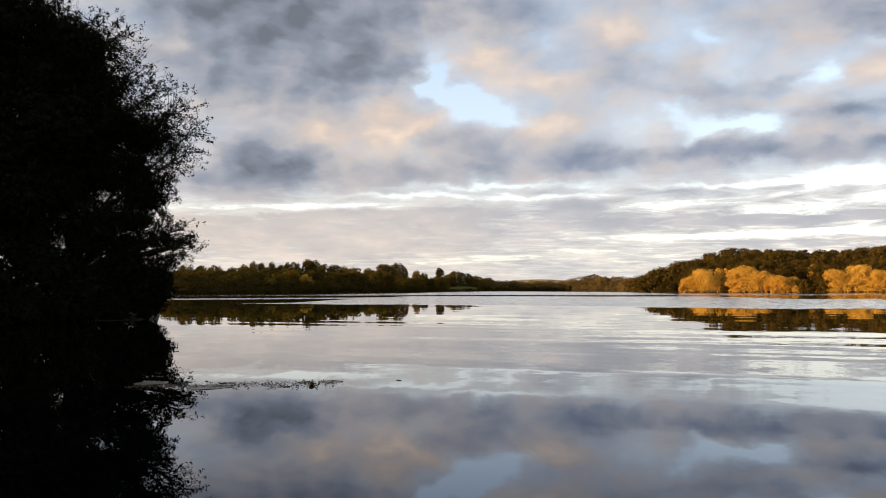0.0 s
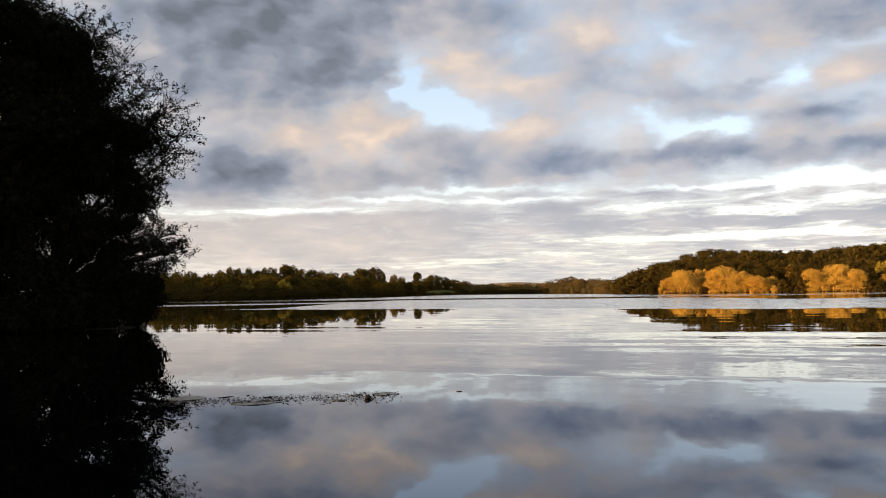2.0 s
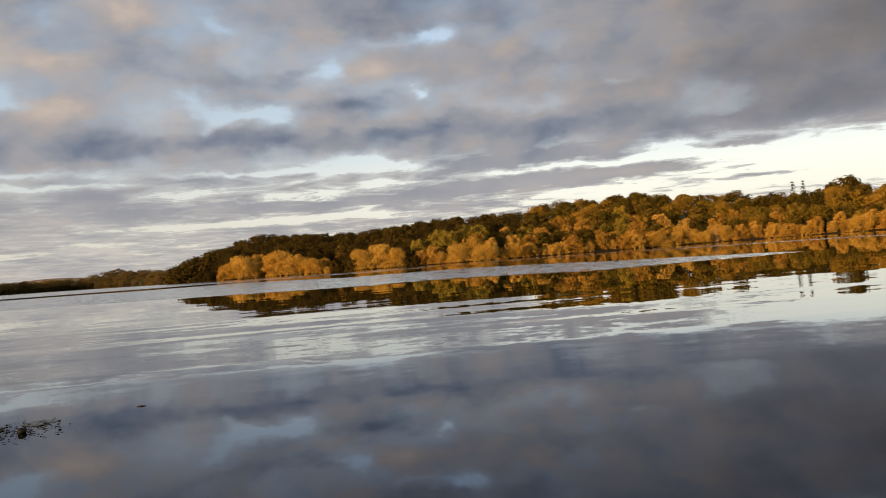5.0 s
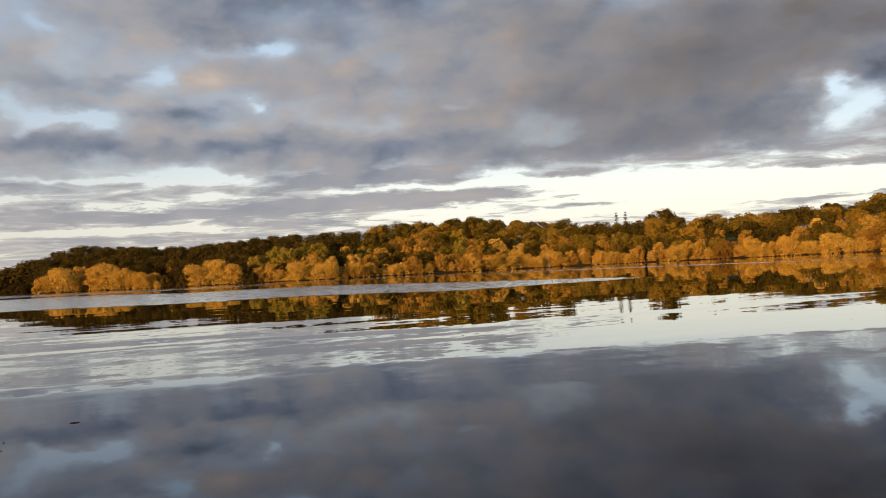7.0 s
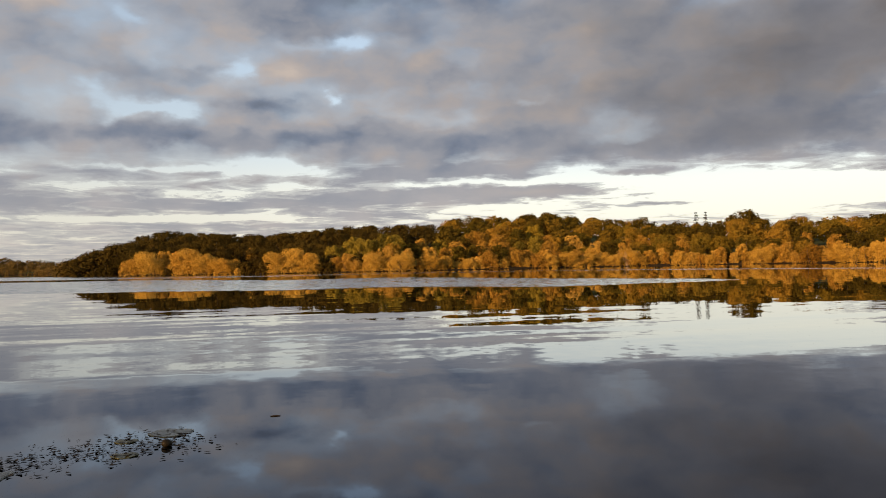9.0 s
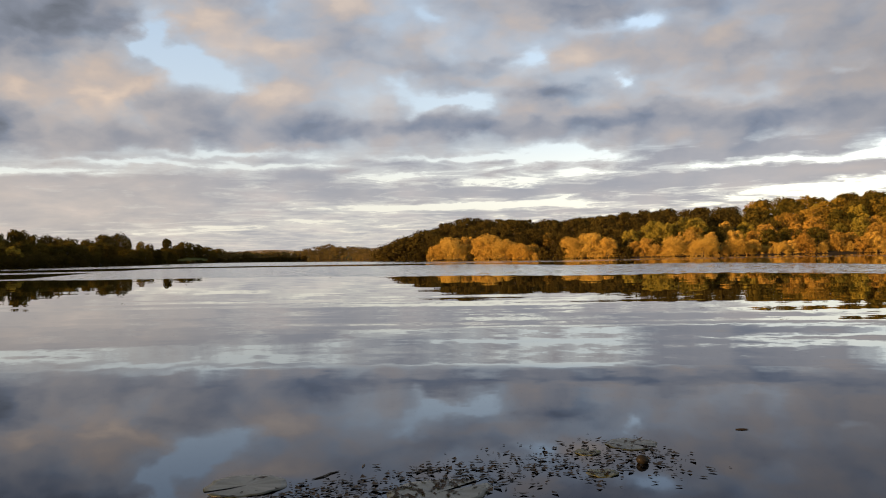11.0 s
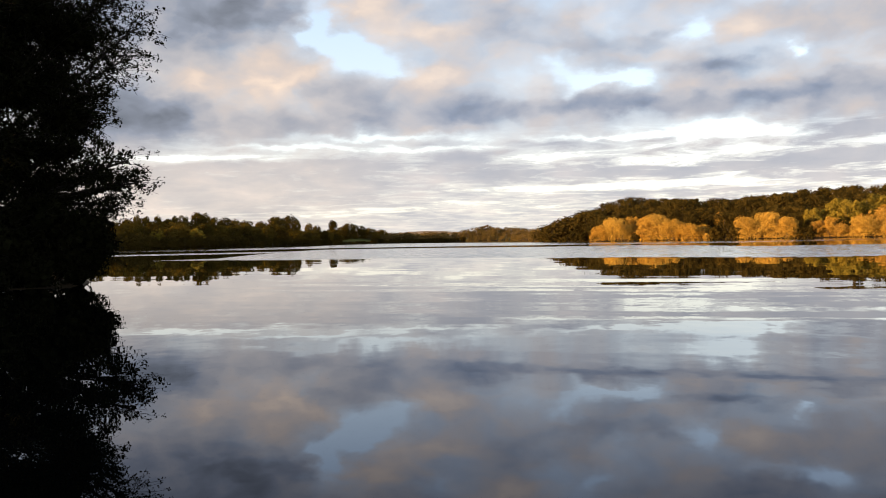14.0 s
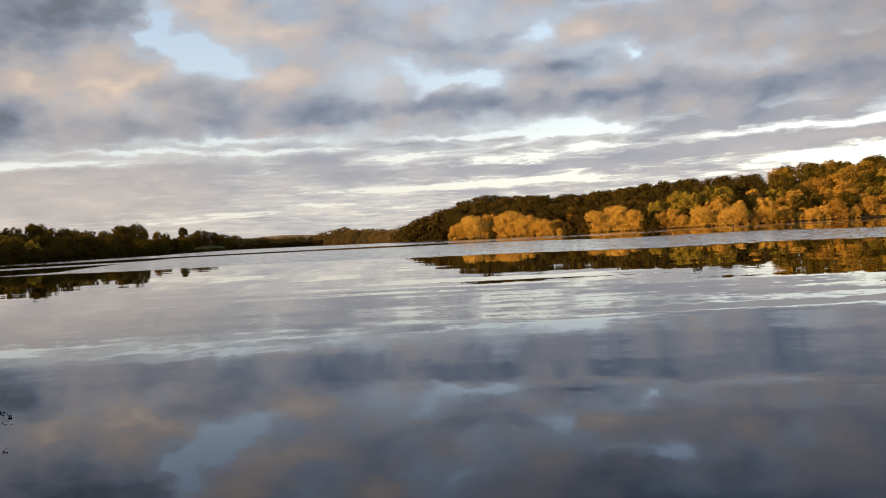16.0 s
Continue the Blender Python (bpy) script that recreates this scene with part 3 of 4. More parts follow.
def round_lobes(rng, height, width, base, count):
    """Billowing lobes, each with smaller ones on it, round an uneven egg-shaped crown between base and height."""
    out = []
    mid, half = (height + base) / 2, (height - base) / 2
    lean_x, lean_y = rng.normal(0, width * 0.07, 2)
    for i in range(count):
        a = i * 2.4 + rng.normal(0, 0.35)
        t = (i + 0.5) / count * 2 - 1
        size = width * rng.uniform(0.12, 0.25)
        r = math.sqrt(max(0.0, 1 - t * t * (0.92 if t > 0 else 0.35))) * (width * 0.5 - size * 0.7) * rng.uniform(0.72, 1.05)
        z = min(max(mid + t * (half - size * 0.6) * rng.uniform(0.88, 1.0), base + size * 0.5), height - size * 0.8)
        x, y = r * math.cos(a) + lean_x * (t + 1), r * math.sin(a) + lean_y * (t + 1)
        out.append((x, y, z, size))
        for _ in range(3):
            d = rng.normal(size=3)
            d = d / np.linalg.norm(d) * size * 0.75
            out.append((x + d[0], y + d[1], max(base + 0.2, z + abs(d[2]) * 0.6), size * rng.uniform(0.4, 0.6)))
    if base < 0.5:  # bushes hang down to the ground
        for i in range(9):
            a, size = i * 0.7 + rng.normal(0, 0.2), width * rng.uniform(0.10, 0.15)
            out.append((width * 0.37 * math.cos(a), width * 0.37 * math.sin(a), size * 0.6, size))
    out.append((0, 0, mid, width * 0.25))
    return out


def make_tree(name, seed, height, width, base, lobes, leaves, leaf, leafmat, barkmat, stems=1, thick=0.22, inner=0.86, ruffled=0.2):
    """A tree of unit parts: trunk with limbs, and a crown of leaves. It stands at its trunk's foot."""
    rng = np.random.default_rng(seed)
    root = new(name)
    balls = round_lobes(rng, height, width, base, lobes)
    paths = []
    for s in range(stems):
        foot = (0, 0, -0.6) if stems == 1 else (rng.normal(0, width * 0.05), rng.normal(0, width * 0.05), -0.6)
        top = (rng.normal(0, width * (0.05 if stems == 1 else 0.22)), rng.normal(0, width * (0.05 if stems == 1 else 0.22)), height * 0.8)
        paths.append(bough(rng, foot, top, thick, thick * 0.2, 6, 0.05))
    for i, b in enumerate(balls[::8]):
        stem = paths[i % stems]
        p, r = stem[min(len(stem) - 2, 1 + int(3 * b[2] / height))]
        paths.append(bough(rng, p, b[:3], r * 0.5, 0.02, 2))
    v, f = tubes(paths, 4)
    mesh_object("trunk", v, f, barkmat, root, smooth=True)
    c, nrm = crown_points(rng, balls, leaves, inner, ruffled)
    me = clump_mesh("crown", c, nrm, rng.uniform(0.5, 1.3, leaves) * leaf, rng, leafmat)
    crown = new("crown", me)
    crown.parent = root
    return root


def make_conifer(name, seed, height, width, leaves, leaf):
    """A tall pine: bare pole, whorls of drooping branches with gaps between."""
    rng = np.random.default_rng(seed)
    root = new(name)
    paths = [[(Vector((0, 0, -0.6)), 0.22), (Vector((0.05, 0, height * 0.5)), 0.14), (Vector((0, 0.05, height)), 0.03)]]
    balls = []
    for k in range(12):
        z = height * (0.42 + 0.57 * k / 11) + rng.normal(0, 0.12)
        reach = width * 0.5 * (1.0 - 0.8 * k / 11) * rng.uniform(0.6, 1.15)
        for j in range(4):
            a = j * 1.571 + k * 0.7 + rng.normal(0, 0.3)
            r = reach * rng.uniform(0.5, 1.0)
            tip = (r * math.cos(a), r * math.sin(a), z - 0.15 * r)
            paths.append([(Vector((0, 0, z)), 0.05), (Vector(tip), 0.015)])
            balls += [(tip[0] * q, tip[1] * q, z - 0.12 * r * q, width * rng.uniform(0.03, 0.065)) for q in (0.5, 0.95)]
    v, f = tubes(paths, 5)
    mesh_object("trunk", v, f, BARK, root, smooth=True)
    c, nrm = crown_points(rng, balls, leaves, 0.2)
    me = leaf_mesh("crown", c, nrm, rng.uniform(0.6, 1.3, leaves) * leaf, rng, LEAF_PINE, 0.4)
    crown = new("crown", me)
    crown.parent = root
    return root


PLANTED = {}


def plant(template, az, r, height, spin, label, category, group, native, spread=1.0):
    """Stand a tree at an azimuth and distance; the first use moves the template itself."""
    x, y = spot_at(az, r)
    k = height / native
    m = Matrix.Translation((x, y, land_at(x, y) - 0.25)) @ Matrix.Rotation(spin, 4, "Z") @ Matrix.Diagonal((k * spread, k * spread, k, 1))
    if template.name not in PLANTED:
        PLANTED[template.name] = True
        template.matrix_basis = m
        ob = template
    else:
        keep = template.scale.copy()
        template.scale = (1, 1, 1)
        ob = copy_thing(template, m)
        template.scale = keep
    return tagged(ob, label, category, group)


rng = np.random.default_rng(7)
# name, seed, height, width, base, lobes, leaves, leaf, ...
WILLOWS = [make_tree("willow_tree", s, 7.0, w, 0.0, 22, 6000, 0.175, LEAF_GOLD, BARK, 4, 0.06) for s, w in ((11, 7.6), (12, 6.4), (13, 8.6))]
RUSTS = [make_tree("alder_tree", s, 7.0, w, 0.0, 20, 2700, 0.24, LEAF_RUST, BARK, 3, 0.06) for s, w in ((21, 5.6), (22, 7.0), (23, 4.8))]
OLIVES = [make_tree("oak_tree", s, 12.0, w, 1.2, 20, 2900, 0.40, LEAF_OLIVE, BARK, 1, 0.26) for s, w in ((31, 10.0), (32, 11.5), (33, 8.5), (34, 10.5))]
DUSKS = [make_tree("oak_tree", s, 12.0, w, 1.0, 20, 2700, 0.42, LEAF_DUSK, BARK, 1, 0.26) for s, w in ((36, 10.0), (37, 12.0), (38, 9.0))]
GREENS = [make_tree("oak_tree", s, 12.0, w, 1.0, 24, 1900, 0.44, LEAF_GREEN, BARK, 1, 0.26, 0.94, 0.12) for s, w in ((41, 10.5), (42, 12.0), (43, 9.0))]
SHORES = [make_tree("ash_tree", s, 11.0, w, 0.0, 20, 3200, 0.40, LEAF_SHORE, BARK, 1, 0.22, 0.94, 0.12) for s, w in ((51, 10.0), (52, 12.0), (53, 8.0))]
YELLOWS = [make_tree("lime_tree", s, 9.0, w, 0.2, 20, 3600, 0.28, LEAF_YELLOW, BARK, 1, 0.2) for s, w in ((61, 8.0), (62, 7.0))]
FARS = [make_tree("far_tree", s, 12.0, w, 0.0, 14, 1700, 0.50, LEAF_FAR, BARK, 1, 0.3, 0.94, 0.12) for s, w in ((71, 12.0), (72, 14.0))]
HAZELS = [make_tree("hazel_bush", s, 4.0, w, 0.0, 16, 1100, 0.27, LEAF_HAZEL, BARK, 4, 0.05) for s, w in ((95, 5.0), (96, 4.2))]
BARE = make_tree("bare_willow", 91, 7.0, 8.0, 2.2, 12, 1500, 0.16, LEAF_GOLD, BARK_PALE, 11, 0.15)
PINE = make_conifer("pine_tree", 81, 14.0, 6.6, 1700, 0.17)


def pick(kinds):
    return kinds[int(rng.integers(len(kinds)))]


def spin():
    return float(rng.uniform(0, 6.28))


def ceiling_at(az, r):
    """How tall a tree may be at that place without rising over the ridge line."""
    x, y = spot_at(az, r)
    return r * math.tan(radians(along(RIDGE, az))) + EYE - land_at(x, y)


# golden willows at the water's edge on the headland
for az, dr, h, i in ((16.35, 3, 5.0, 0), (17.1, 5, 6.6, 1), (17.9, 4, 6.9, 2), (19.6, 3, 6.8, 1), (20.3, 5, 7.4, 0), (20.9, 3, 6.0, 2), (21.6, 3, 4.6, 1),
                     (22.1, 2, 4.8, 2), (22.6, 2, 4.4, 0), (23.0, 1, 2.2, 1), (25.5, 3, 6.0, 0), (26.2, 5, 6.9, 2), (27.0, 4, 6.7, 1), (27.7, 3, 5.6, 0)):
    plant(WILLOWS[i], az, along(SHORE, az) + dr - 1.5, h, spin(), "golden-leaved willow bush at the water's edge", "tree", "shore willows", 7.0)
for az, dr, h, i in ((18.6, 7, 6.6, 0), (18.95, 4, 4.8, 1), (24.0, 26, 6.0, 2)):
    plant(RUSTS[i], az, along(SHORE, az) + dr, h, spin(), "rust-brown alder between golden willows", "tree", "shore alders", 7.0)
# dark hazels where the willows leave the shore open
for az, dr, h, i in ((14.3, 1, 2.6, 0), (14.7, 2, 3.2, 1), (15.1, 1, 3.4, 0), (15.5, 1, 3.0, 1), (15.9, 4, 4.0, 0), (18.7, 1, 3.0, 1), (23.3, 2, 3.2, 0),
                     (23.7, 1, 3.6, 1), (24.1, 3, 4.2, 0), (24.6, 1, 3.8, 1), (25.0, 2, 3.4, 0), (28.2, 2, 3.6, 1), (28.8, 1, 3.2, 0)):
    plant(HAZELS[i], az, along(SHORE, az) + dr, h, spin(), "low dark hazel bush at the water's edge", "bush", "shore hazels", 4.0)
# yellow-green limes behind the shore
for az, dr, h, i in ((29.3, 14, 6.5, 0), (30.4, 18, 8.6, 1), (31.3, 16, 8.2, 0), (32.4, 20, 9.2, 1), (33.6, 20, 8.8, 0)):
    plant(YELLOWS[i], az, along(SHORE, az) + dr, h, spin(), "yellow-green lime tree behind the shore bushes", "tree", "yellow trees", 9.0)
# front row of the eastern shore
az = 28.4
while az < 82:
    h = float(rng.uniform(2.8, 5.2)) * (0.8 if 34.5 < az < 38 else 1.0) * (1.1 if az > 62 else 1.0)
    gold = rng.random() < (0.7 if az < 42 or az > 62 else 0.45)
    if gold:
        plant(pick(WILLOWS), az, along(SHORE, az) + rng.uniform(0.5, 3), h, spin(), "golden-leaved willow bush at the water's edge", "tree", "shore willows", 7.0, float(rng.uniform(0.95, 1.25)))
    else:
        plant(pick(RUSTS), az, along(SHORE, az) + rng.uniform(0.5, 4), h * 1.08, spin(), "rust-brown alder on the lake shore", "tree", "shore alders", 7.0, float(rng.uniform(0.95, 1.25)))
    az += float(rng.uniform(0.5, 1.0))
plant(BARE, 49.3, along(SHORE, 49.3) + 1.5, 5.4, 1.0, "half-bare willow with pale fanned stems on the shore", "tree", "shore willows", 7.0)
# low filler bushes between them; the dark hazels stand in for shaded gaps
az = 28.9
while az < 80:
    plant(pick(HAZELS if rng.random() < (0.7 if az < 38 else 0.25) else RUSTS), az, along(SHORE, az) + rng.uniform(4, 7), float(rng.uniform(2.2, 3.8)), spin(), "low filler bush put in for the bank's dark gaps", "bush", "bank bushes", 5.5, 1.3)
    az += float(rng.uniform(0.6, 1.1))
# woods on the hill, row behind row
for dr, gap, lo, hi in ((12, 1.3, 4.2, 6.0), (22, 1.4, 5.0, 7.0), (34, 1.4, 5.5, 8.0), (50, 1.5, 6.5, 9.0), (70, 1.6, 7.0, 9.5), (94, 1.6, 7.2, 9.8),
                        (122, 1.7, 7.5, 10), (152, 1.8, 8, 10.5), (184, 1.8, 8, 10.5), (215, 1.9, 8, 10.5)):
    az = 14.6 + rng.uniform(0, 1)
    while az < 84:
        r = along(SHORE, az) + dr + rng.uniform(-5, 5)
        if dr < along(DEPTH, az) + 8 and not (dr < 20 and az < 28):
            h = min(float(rng.uniform(lo, hi)), ceiling_at(az, r) * float(rng.uniform(0.86, 1.05)))
            h *= 0.72 if az < 16.2 else 1.0
            # below azimuth 30 (37 further up) darker leaves stand in for the hill's shade
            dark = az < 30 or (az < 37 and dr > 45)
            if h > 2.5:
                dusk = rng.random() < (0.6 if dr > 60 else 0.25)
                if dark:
                    plant(pick(GREENS), az, r, h, spin(), "oak with leaves darkened for the hill's shady end", "tree", "hill oaks", 12.0, float(rng.uniform(0.9, 1.2)))
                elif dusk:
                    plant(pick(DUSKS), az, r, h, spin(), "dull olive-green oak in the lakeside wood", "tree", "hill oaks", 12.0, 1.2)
                elif az < 44 and dr < 95 and rng.random() < 0.3:
                    plant(pick(YELLOWS), az, r, h, spin(), "yellow-green lime tree in the lakeside wood", "tree", "yellow trees", 9.0, 1.05)
                elif dr < 40 and rng.random() < 0.6:
                    plant(pick(RUSTS), az, r, h, spin(), "rust-brown alder in the lakeside wood", "tree", "wood alders", 7.0, 1.05)
                else:
                    plant(pick(OLIVES), az, r, h, spin(), "olive and orange autumn oak on the hill", "tree", "hill oaks", 12.0, 1.2)
        az += gap * float(rng.uniform(0.75, 1.25)) * (1.25 if az > 60 else 0.72 if az < 32 else 1.0)
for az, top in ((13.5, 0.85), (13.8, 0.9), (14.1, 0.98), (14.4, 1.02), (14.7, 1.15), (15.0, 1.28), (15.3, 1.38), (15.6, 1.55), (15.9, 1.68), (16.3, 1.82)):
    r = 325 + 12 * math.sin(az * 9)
    plant(pick(GREENS), az, r, r * math.tan(radians(top)) + EYE - land_height(az, r) + 0.25, spin(), "oak with darkened leaves at the wooded hill's foot", "tree", "hill oaks", 12.0, 1.7)
# broad crowns that stand out on the skyline
for az, top, kinds, s in ((38.3, 3.2, GREENS, 1.2), (40.6, 3.0, DUSKS, 1.2), (43.2, 3.38, OLIVES, 1.3), (44.9, 3.45, DUSKS, 1.3), (47.7, 3.05, OLIVES, 1.4),
                          (51.2, 2.92, DUSKS, 1.3), (53.0, 2.62, GREENS, 0.8), (57.2, 3.22, DUSKS, 1.3), (60.6, 2.68, OLIVES, 1.4), (62.7, 2.62, OLIVES, 1.3),
                          (63.9, 2.55, DUSKS, 1.3), (65.1, 2.65, DUSKS, 1.4), (66.4, 2.7, OLIVES, 1.4), (67.9, 2.88, DUSKS, 1.3), (70.4, 3.28, OLIVES, 1.3), (72.0, 3.05, GREENS, 0.9), (73.2, 2.9, OLIVES, 1.3)):
    r = along(SHORE, az) + along(DEPTH, az) - 12
    plant(pick(kinds), az, r, r * math.tan(radians(top)) + EYE - land_height(az, r) + 0.25, spin(), "tall round-headed oak on the wood's skyline", "tree", "hill oaks", 12.0, s)
for az in (54.4, 55.0):
    r = along(SHORE, az) + 125
    plant(PINE, az, r, r * math.tan(radians(3.1)) + EYE - land_height(az, r) + 0.25, spin(), "thin dark pine standing over the wood", "tree", "ridge pines", 14.0)
# western shore: leaf colours darkened for shade, darkest in the two front rows
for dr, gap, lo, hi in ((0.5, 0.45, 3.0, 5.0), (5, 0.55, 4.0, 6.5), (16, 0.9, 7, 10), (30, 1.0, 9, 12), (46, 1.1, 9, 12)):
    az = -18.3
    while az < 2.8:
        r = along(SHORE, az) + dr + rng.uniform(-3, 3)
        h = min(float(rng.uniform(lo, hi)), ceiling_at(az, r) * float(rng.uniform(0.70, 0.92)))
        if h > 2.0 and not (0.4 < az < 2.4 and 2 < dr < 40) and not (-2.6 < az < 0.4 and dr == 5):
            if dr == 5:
                plant(pick(GREENS), az, r, h, spin(), "oak with leaves darkened for the far shore's shade", "tree", "shore oaks", 12.0, float(rng.uniform(1.2, 1.7)))
            # dark hazels along the edge stand in for shade at the shore's foot
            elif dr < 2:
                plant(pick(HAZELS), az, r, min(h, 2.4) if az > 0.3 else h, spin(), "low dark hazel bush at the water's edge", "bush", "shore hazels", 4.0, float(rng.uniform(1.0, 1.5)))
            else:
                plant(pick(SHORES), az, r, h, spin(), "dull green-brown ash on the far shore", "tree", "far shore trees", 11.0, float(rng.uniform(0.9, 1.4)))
        az += gap * float(rng.uniform(0.75, 1.25)) * 350 / r
for az, dr, h in ((-9.2, 6, 8.2), (-11.8, 12, 7.5)):
    plant(pick(YELLOWS), az, along(SHORE, az) + dr, h, spin(), "yellowing lime tree among dull shore trees", "tree", "yellow trees", 9.0)
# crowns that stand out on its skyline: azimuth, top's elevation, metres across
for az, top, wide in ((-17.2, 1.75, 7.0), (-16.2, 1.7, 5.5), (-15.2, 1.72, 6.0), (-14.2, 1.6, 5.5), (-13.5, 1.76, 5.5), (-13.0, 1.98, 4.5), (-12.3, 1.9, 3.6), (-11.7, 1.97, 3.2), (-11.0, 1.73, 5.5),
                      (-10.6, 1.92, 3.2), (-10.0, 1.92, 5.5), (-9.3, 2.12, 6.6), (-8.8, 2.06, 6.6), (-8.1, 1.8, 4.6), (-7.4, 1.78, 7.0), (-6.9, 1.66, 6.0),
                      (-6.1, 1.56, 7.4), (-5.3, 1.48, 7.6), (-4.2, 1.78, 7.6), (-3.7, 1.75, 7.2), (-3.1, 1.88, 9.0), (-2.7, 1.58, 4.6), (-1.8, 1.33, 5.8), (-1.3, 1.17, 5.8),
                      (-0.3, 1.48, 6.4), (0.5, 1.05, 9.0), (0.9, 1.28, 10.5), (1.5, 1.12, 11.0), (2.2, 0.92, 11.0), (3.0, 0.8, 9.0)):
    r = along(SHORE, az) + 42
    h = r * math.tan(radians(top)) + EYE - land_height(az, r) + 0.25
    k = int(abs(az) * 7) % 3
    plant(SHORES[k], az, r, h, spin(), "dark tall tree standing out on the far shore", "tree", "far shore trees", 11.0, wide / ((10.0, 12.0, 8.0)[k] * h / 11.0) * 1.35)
# the far end of the lake
for dr, gap, lo, hi in ((0, 0.35, 3, 6), (26, 0.6, 6, 10), (62, 0.7, 7, 11)):
    az = 2.6
    while az < 14.4:
        r = along(SHORE, az) + dr + rng.uniform(-4, 4)
        h = min(float(rng.uniform(lo, hi)), ceiling_at(az, r) * float(rng.uniform(0.88, 1.04)))
        if h > 2:
            if dr == 0 and az < 9:
                plant(pick(HAZELS), az, r, min(h, 4.0), spin(), "low dark hazel bush at the water's edge", "bush", "shore hazels", 4.0, float(rng.uniform(1.3, 2.0)))
                az += gap * float(rng.uniform(0.75, 1.25))
                continue
            plant(pick(FARS), az, r, h, spin(), "small autumn tree at the lake's far end", "tree", "far end trees", 12.0, float(rng.uniform(1.1, 1.9)))
        az += gap * float(rng.uniform(0.75, 1.25))

# ---- the dark alder on the near bank ----


def near_tree(name, seed, foot, lobes, twigs_per, leaves_per, filler, label):
    """A tree whose twigs and leaves can be told apart: trunk, limbs, twigs, leaves along the twigs."""
    rng = np.random.default_rng(seed)
    root = new(name)
    root.location = foot
    balls = [(x - foot[0], y - foot[1], z - foot[2], r, s) for x, y, z, r, s in lobes]
    top = max(b[2] for b in balls)
    trunk = bough(rng, (0, 0, -0.5), (0.6, -0.4, top * 0.9), 0.34, 0.08, 9, 0.03)
    limbs, twigs, spots = [], [], []
    for x, y, z, r, s in balls:
        k = max(1, min(8, int(8 * max(0.0, z - 1.5 - 0.4 * math.hypot(x, y)) / top)))
        limb = bough(rng, trunk[k][0], (x, y, z), trunk[k][1] * 0.55, 0.035, 7)
        limbs.append(limb)
        for j in range(int(twigs_per * s * min(1.0, (r / 1.9) ** 1.5))):
            d = Vector(rng.normal(size=3)).normalized()
            d.z = d.z * 0.8 + 0.15
            d = (d + 0.45 * Vector((x, y, 0)).normalized()).normalized()
            a = limb[int(rng.integers(3, 8))][0].lerp(Vector((x, y, z)), 0.6)
            tip = Vector((x, y, z)) + d * r * float(rng.uniform(0.6, 1.2))
            tw = bough(rng, a, tip, 0.018, 0.005, 5, 0.1)
            twigs.append(tw)
            for q in range(int((leaves_per if s > 0.6 else leaves_per * 0.62) / 8)):
                u = float(rng.random()) ** 0.6 * 5
                i = min(4, int(u))
                p = tw[i][0].lerp(tw[i + 1][0], u - i) + Vector(rng.normal(0, 0.07, 3))
                spots += [p + Vector(rng.normal(0, 0.075, 3)) for _ in range(8)]
    v, f = tubes([trunk], 10)
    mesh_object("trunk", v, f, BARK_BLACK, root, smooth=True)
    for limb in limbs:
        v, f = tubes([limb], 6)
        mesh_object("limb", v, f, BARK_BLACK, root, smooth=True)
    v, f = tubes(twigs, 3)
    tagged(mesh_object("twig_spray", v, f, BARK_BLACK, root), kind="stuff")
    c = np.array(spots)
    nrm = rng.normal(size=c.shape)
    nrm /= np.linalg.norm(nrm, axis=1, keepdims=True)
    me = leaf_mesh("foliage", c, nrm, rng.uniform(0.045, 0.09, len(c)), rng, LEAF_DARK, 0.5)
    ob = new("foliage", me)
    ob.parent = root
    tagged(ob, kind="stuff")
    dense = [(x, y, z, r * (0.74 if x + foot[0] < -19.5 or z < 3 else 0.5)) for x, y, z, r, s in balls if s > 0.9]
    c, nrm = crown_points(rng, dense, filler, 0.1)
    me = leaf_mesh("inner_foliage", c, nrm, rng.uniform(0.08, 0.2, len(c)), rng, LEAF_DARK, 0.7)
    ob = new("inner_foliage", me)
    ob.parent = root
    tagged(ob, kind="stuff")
    return tagged(root, label, "tree")


# lobes: x, y, z, radius, density
ALDER = [(-14.7, 45.0, 11.2, 1.9, 0.34), (-13.9, 45.0, 10.0, 1.5, 0.30), (-17.3, 45.0, 13.2, 2.2, 0.40), (-15.6, 45.0, 12.4, 1.5, 0.30), (-14.6, 45.2, 8.7, 1.5, 0.45),
         (-16.2, 44.8, 9.8, 2.1, 0.95), (-14.0, 44.6, 4.9, 0.9, 0.3), (-13.7, 44.6, 4.0, 0.9, 0.3), (-15.2, 44.6, 4.3, 1.3, 0.75), (-16.4, 45.0, 6.7, 1.8, 1.0), (-15.5, 45.0, 7.6, 1.2, 0.6),
         (-20.2, 44.5, 14.6, 3.0, 1.1), (-18.4, 45.0, 15.2, 1.9, 0.5), (-20.6, 44.0, 10.2, 3.8, 1.5), (-23.6, 43.0, 15.6, 3.6, 1.2), (-25.5, 43.0, 11.0, 4.0, 1.4)]
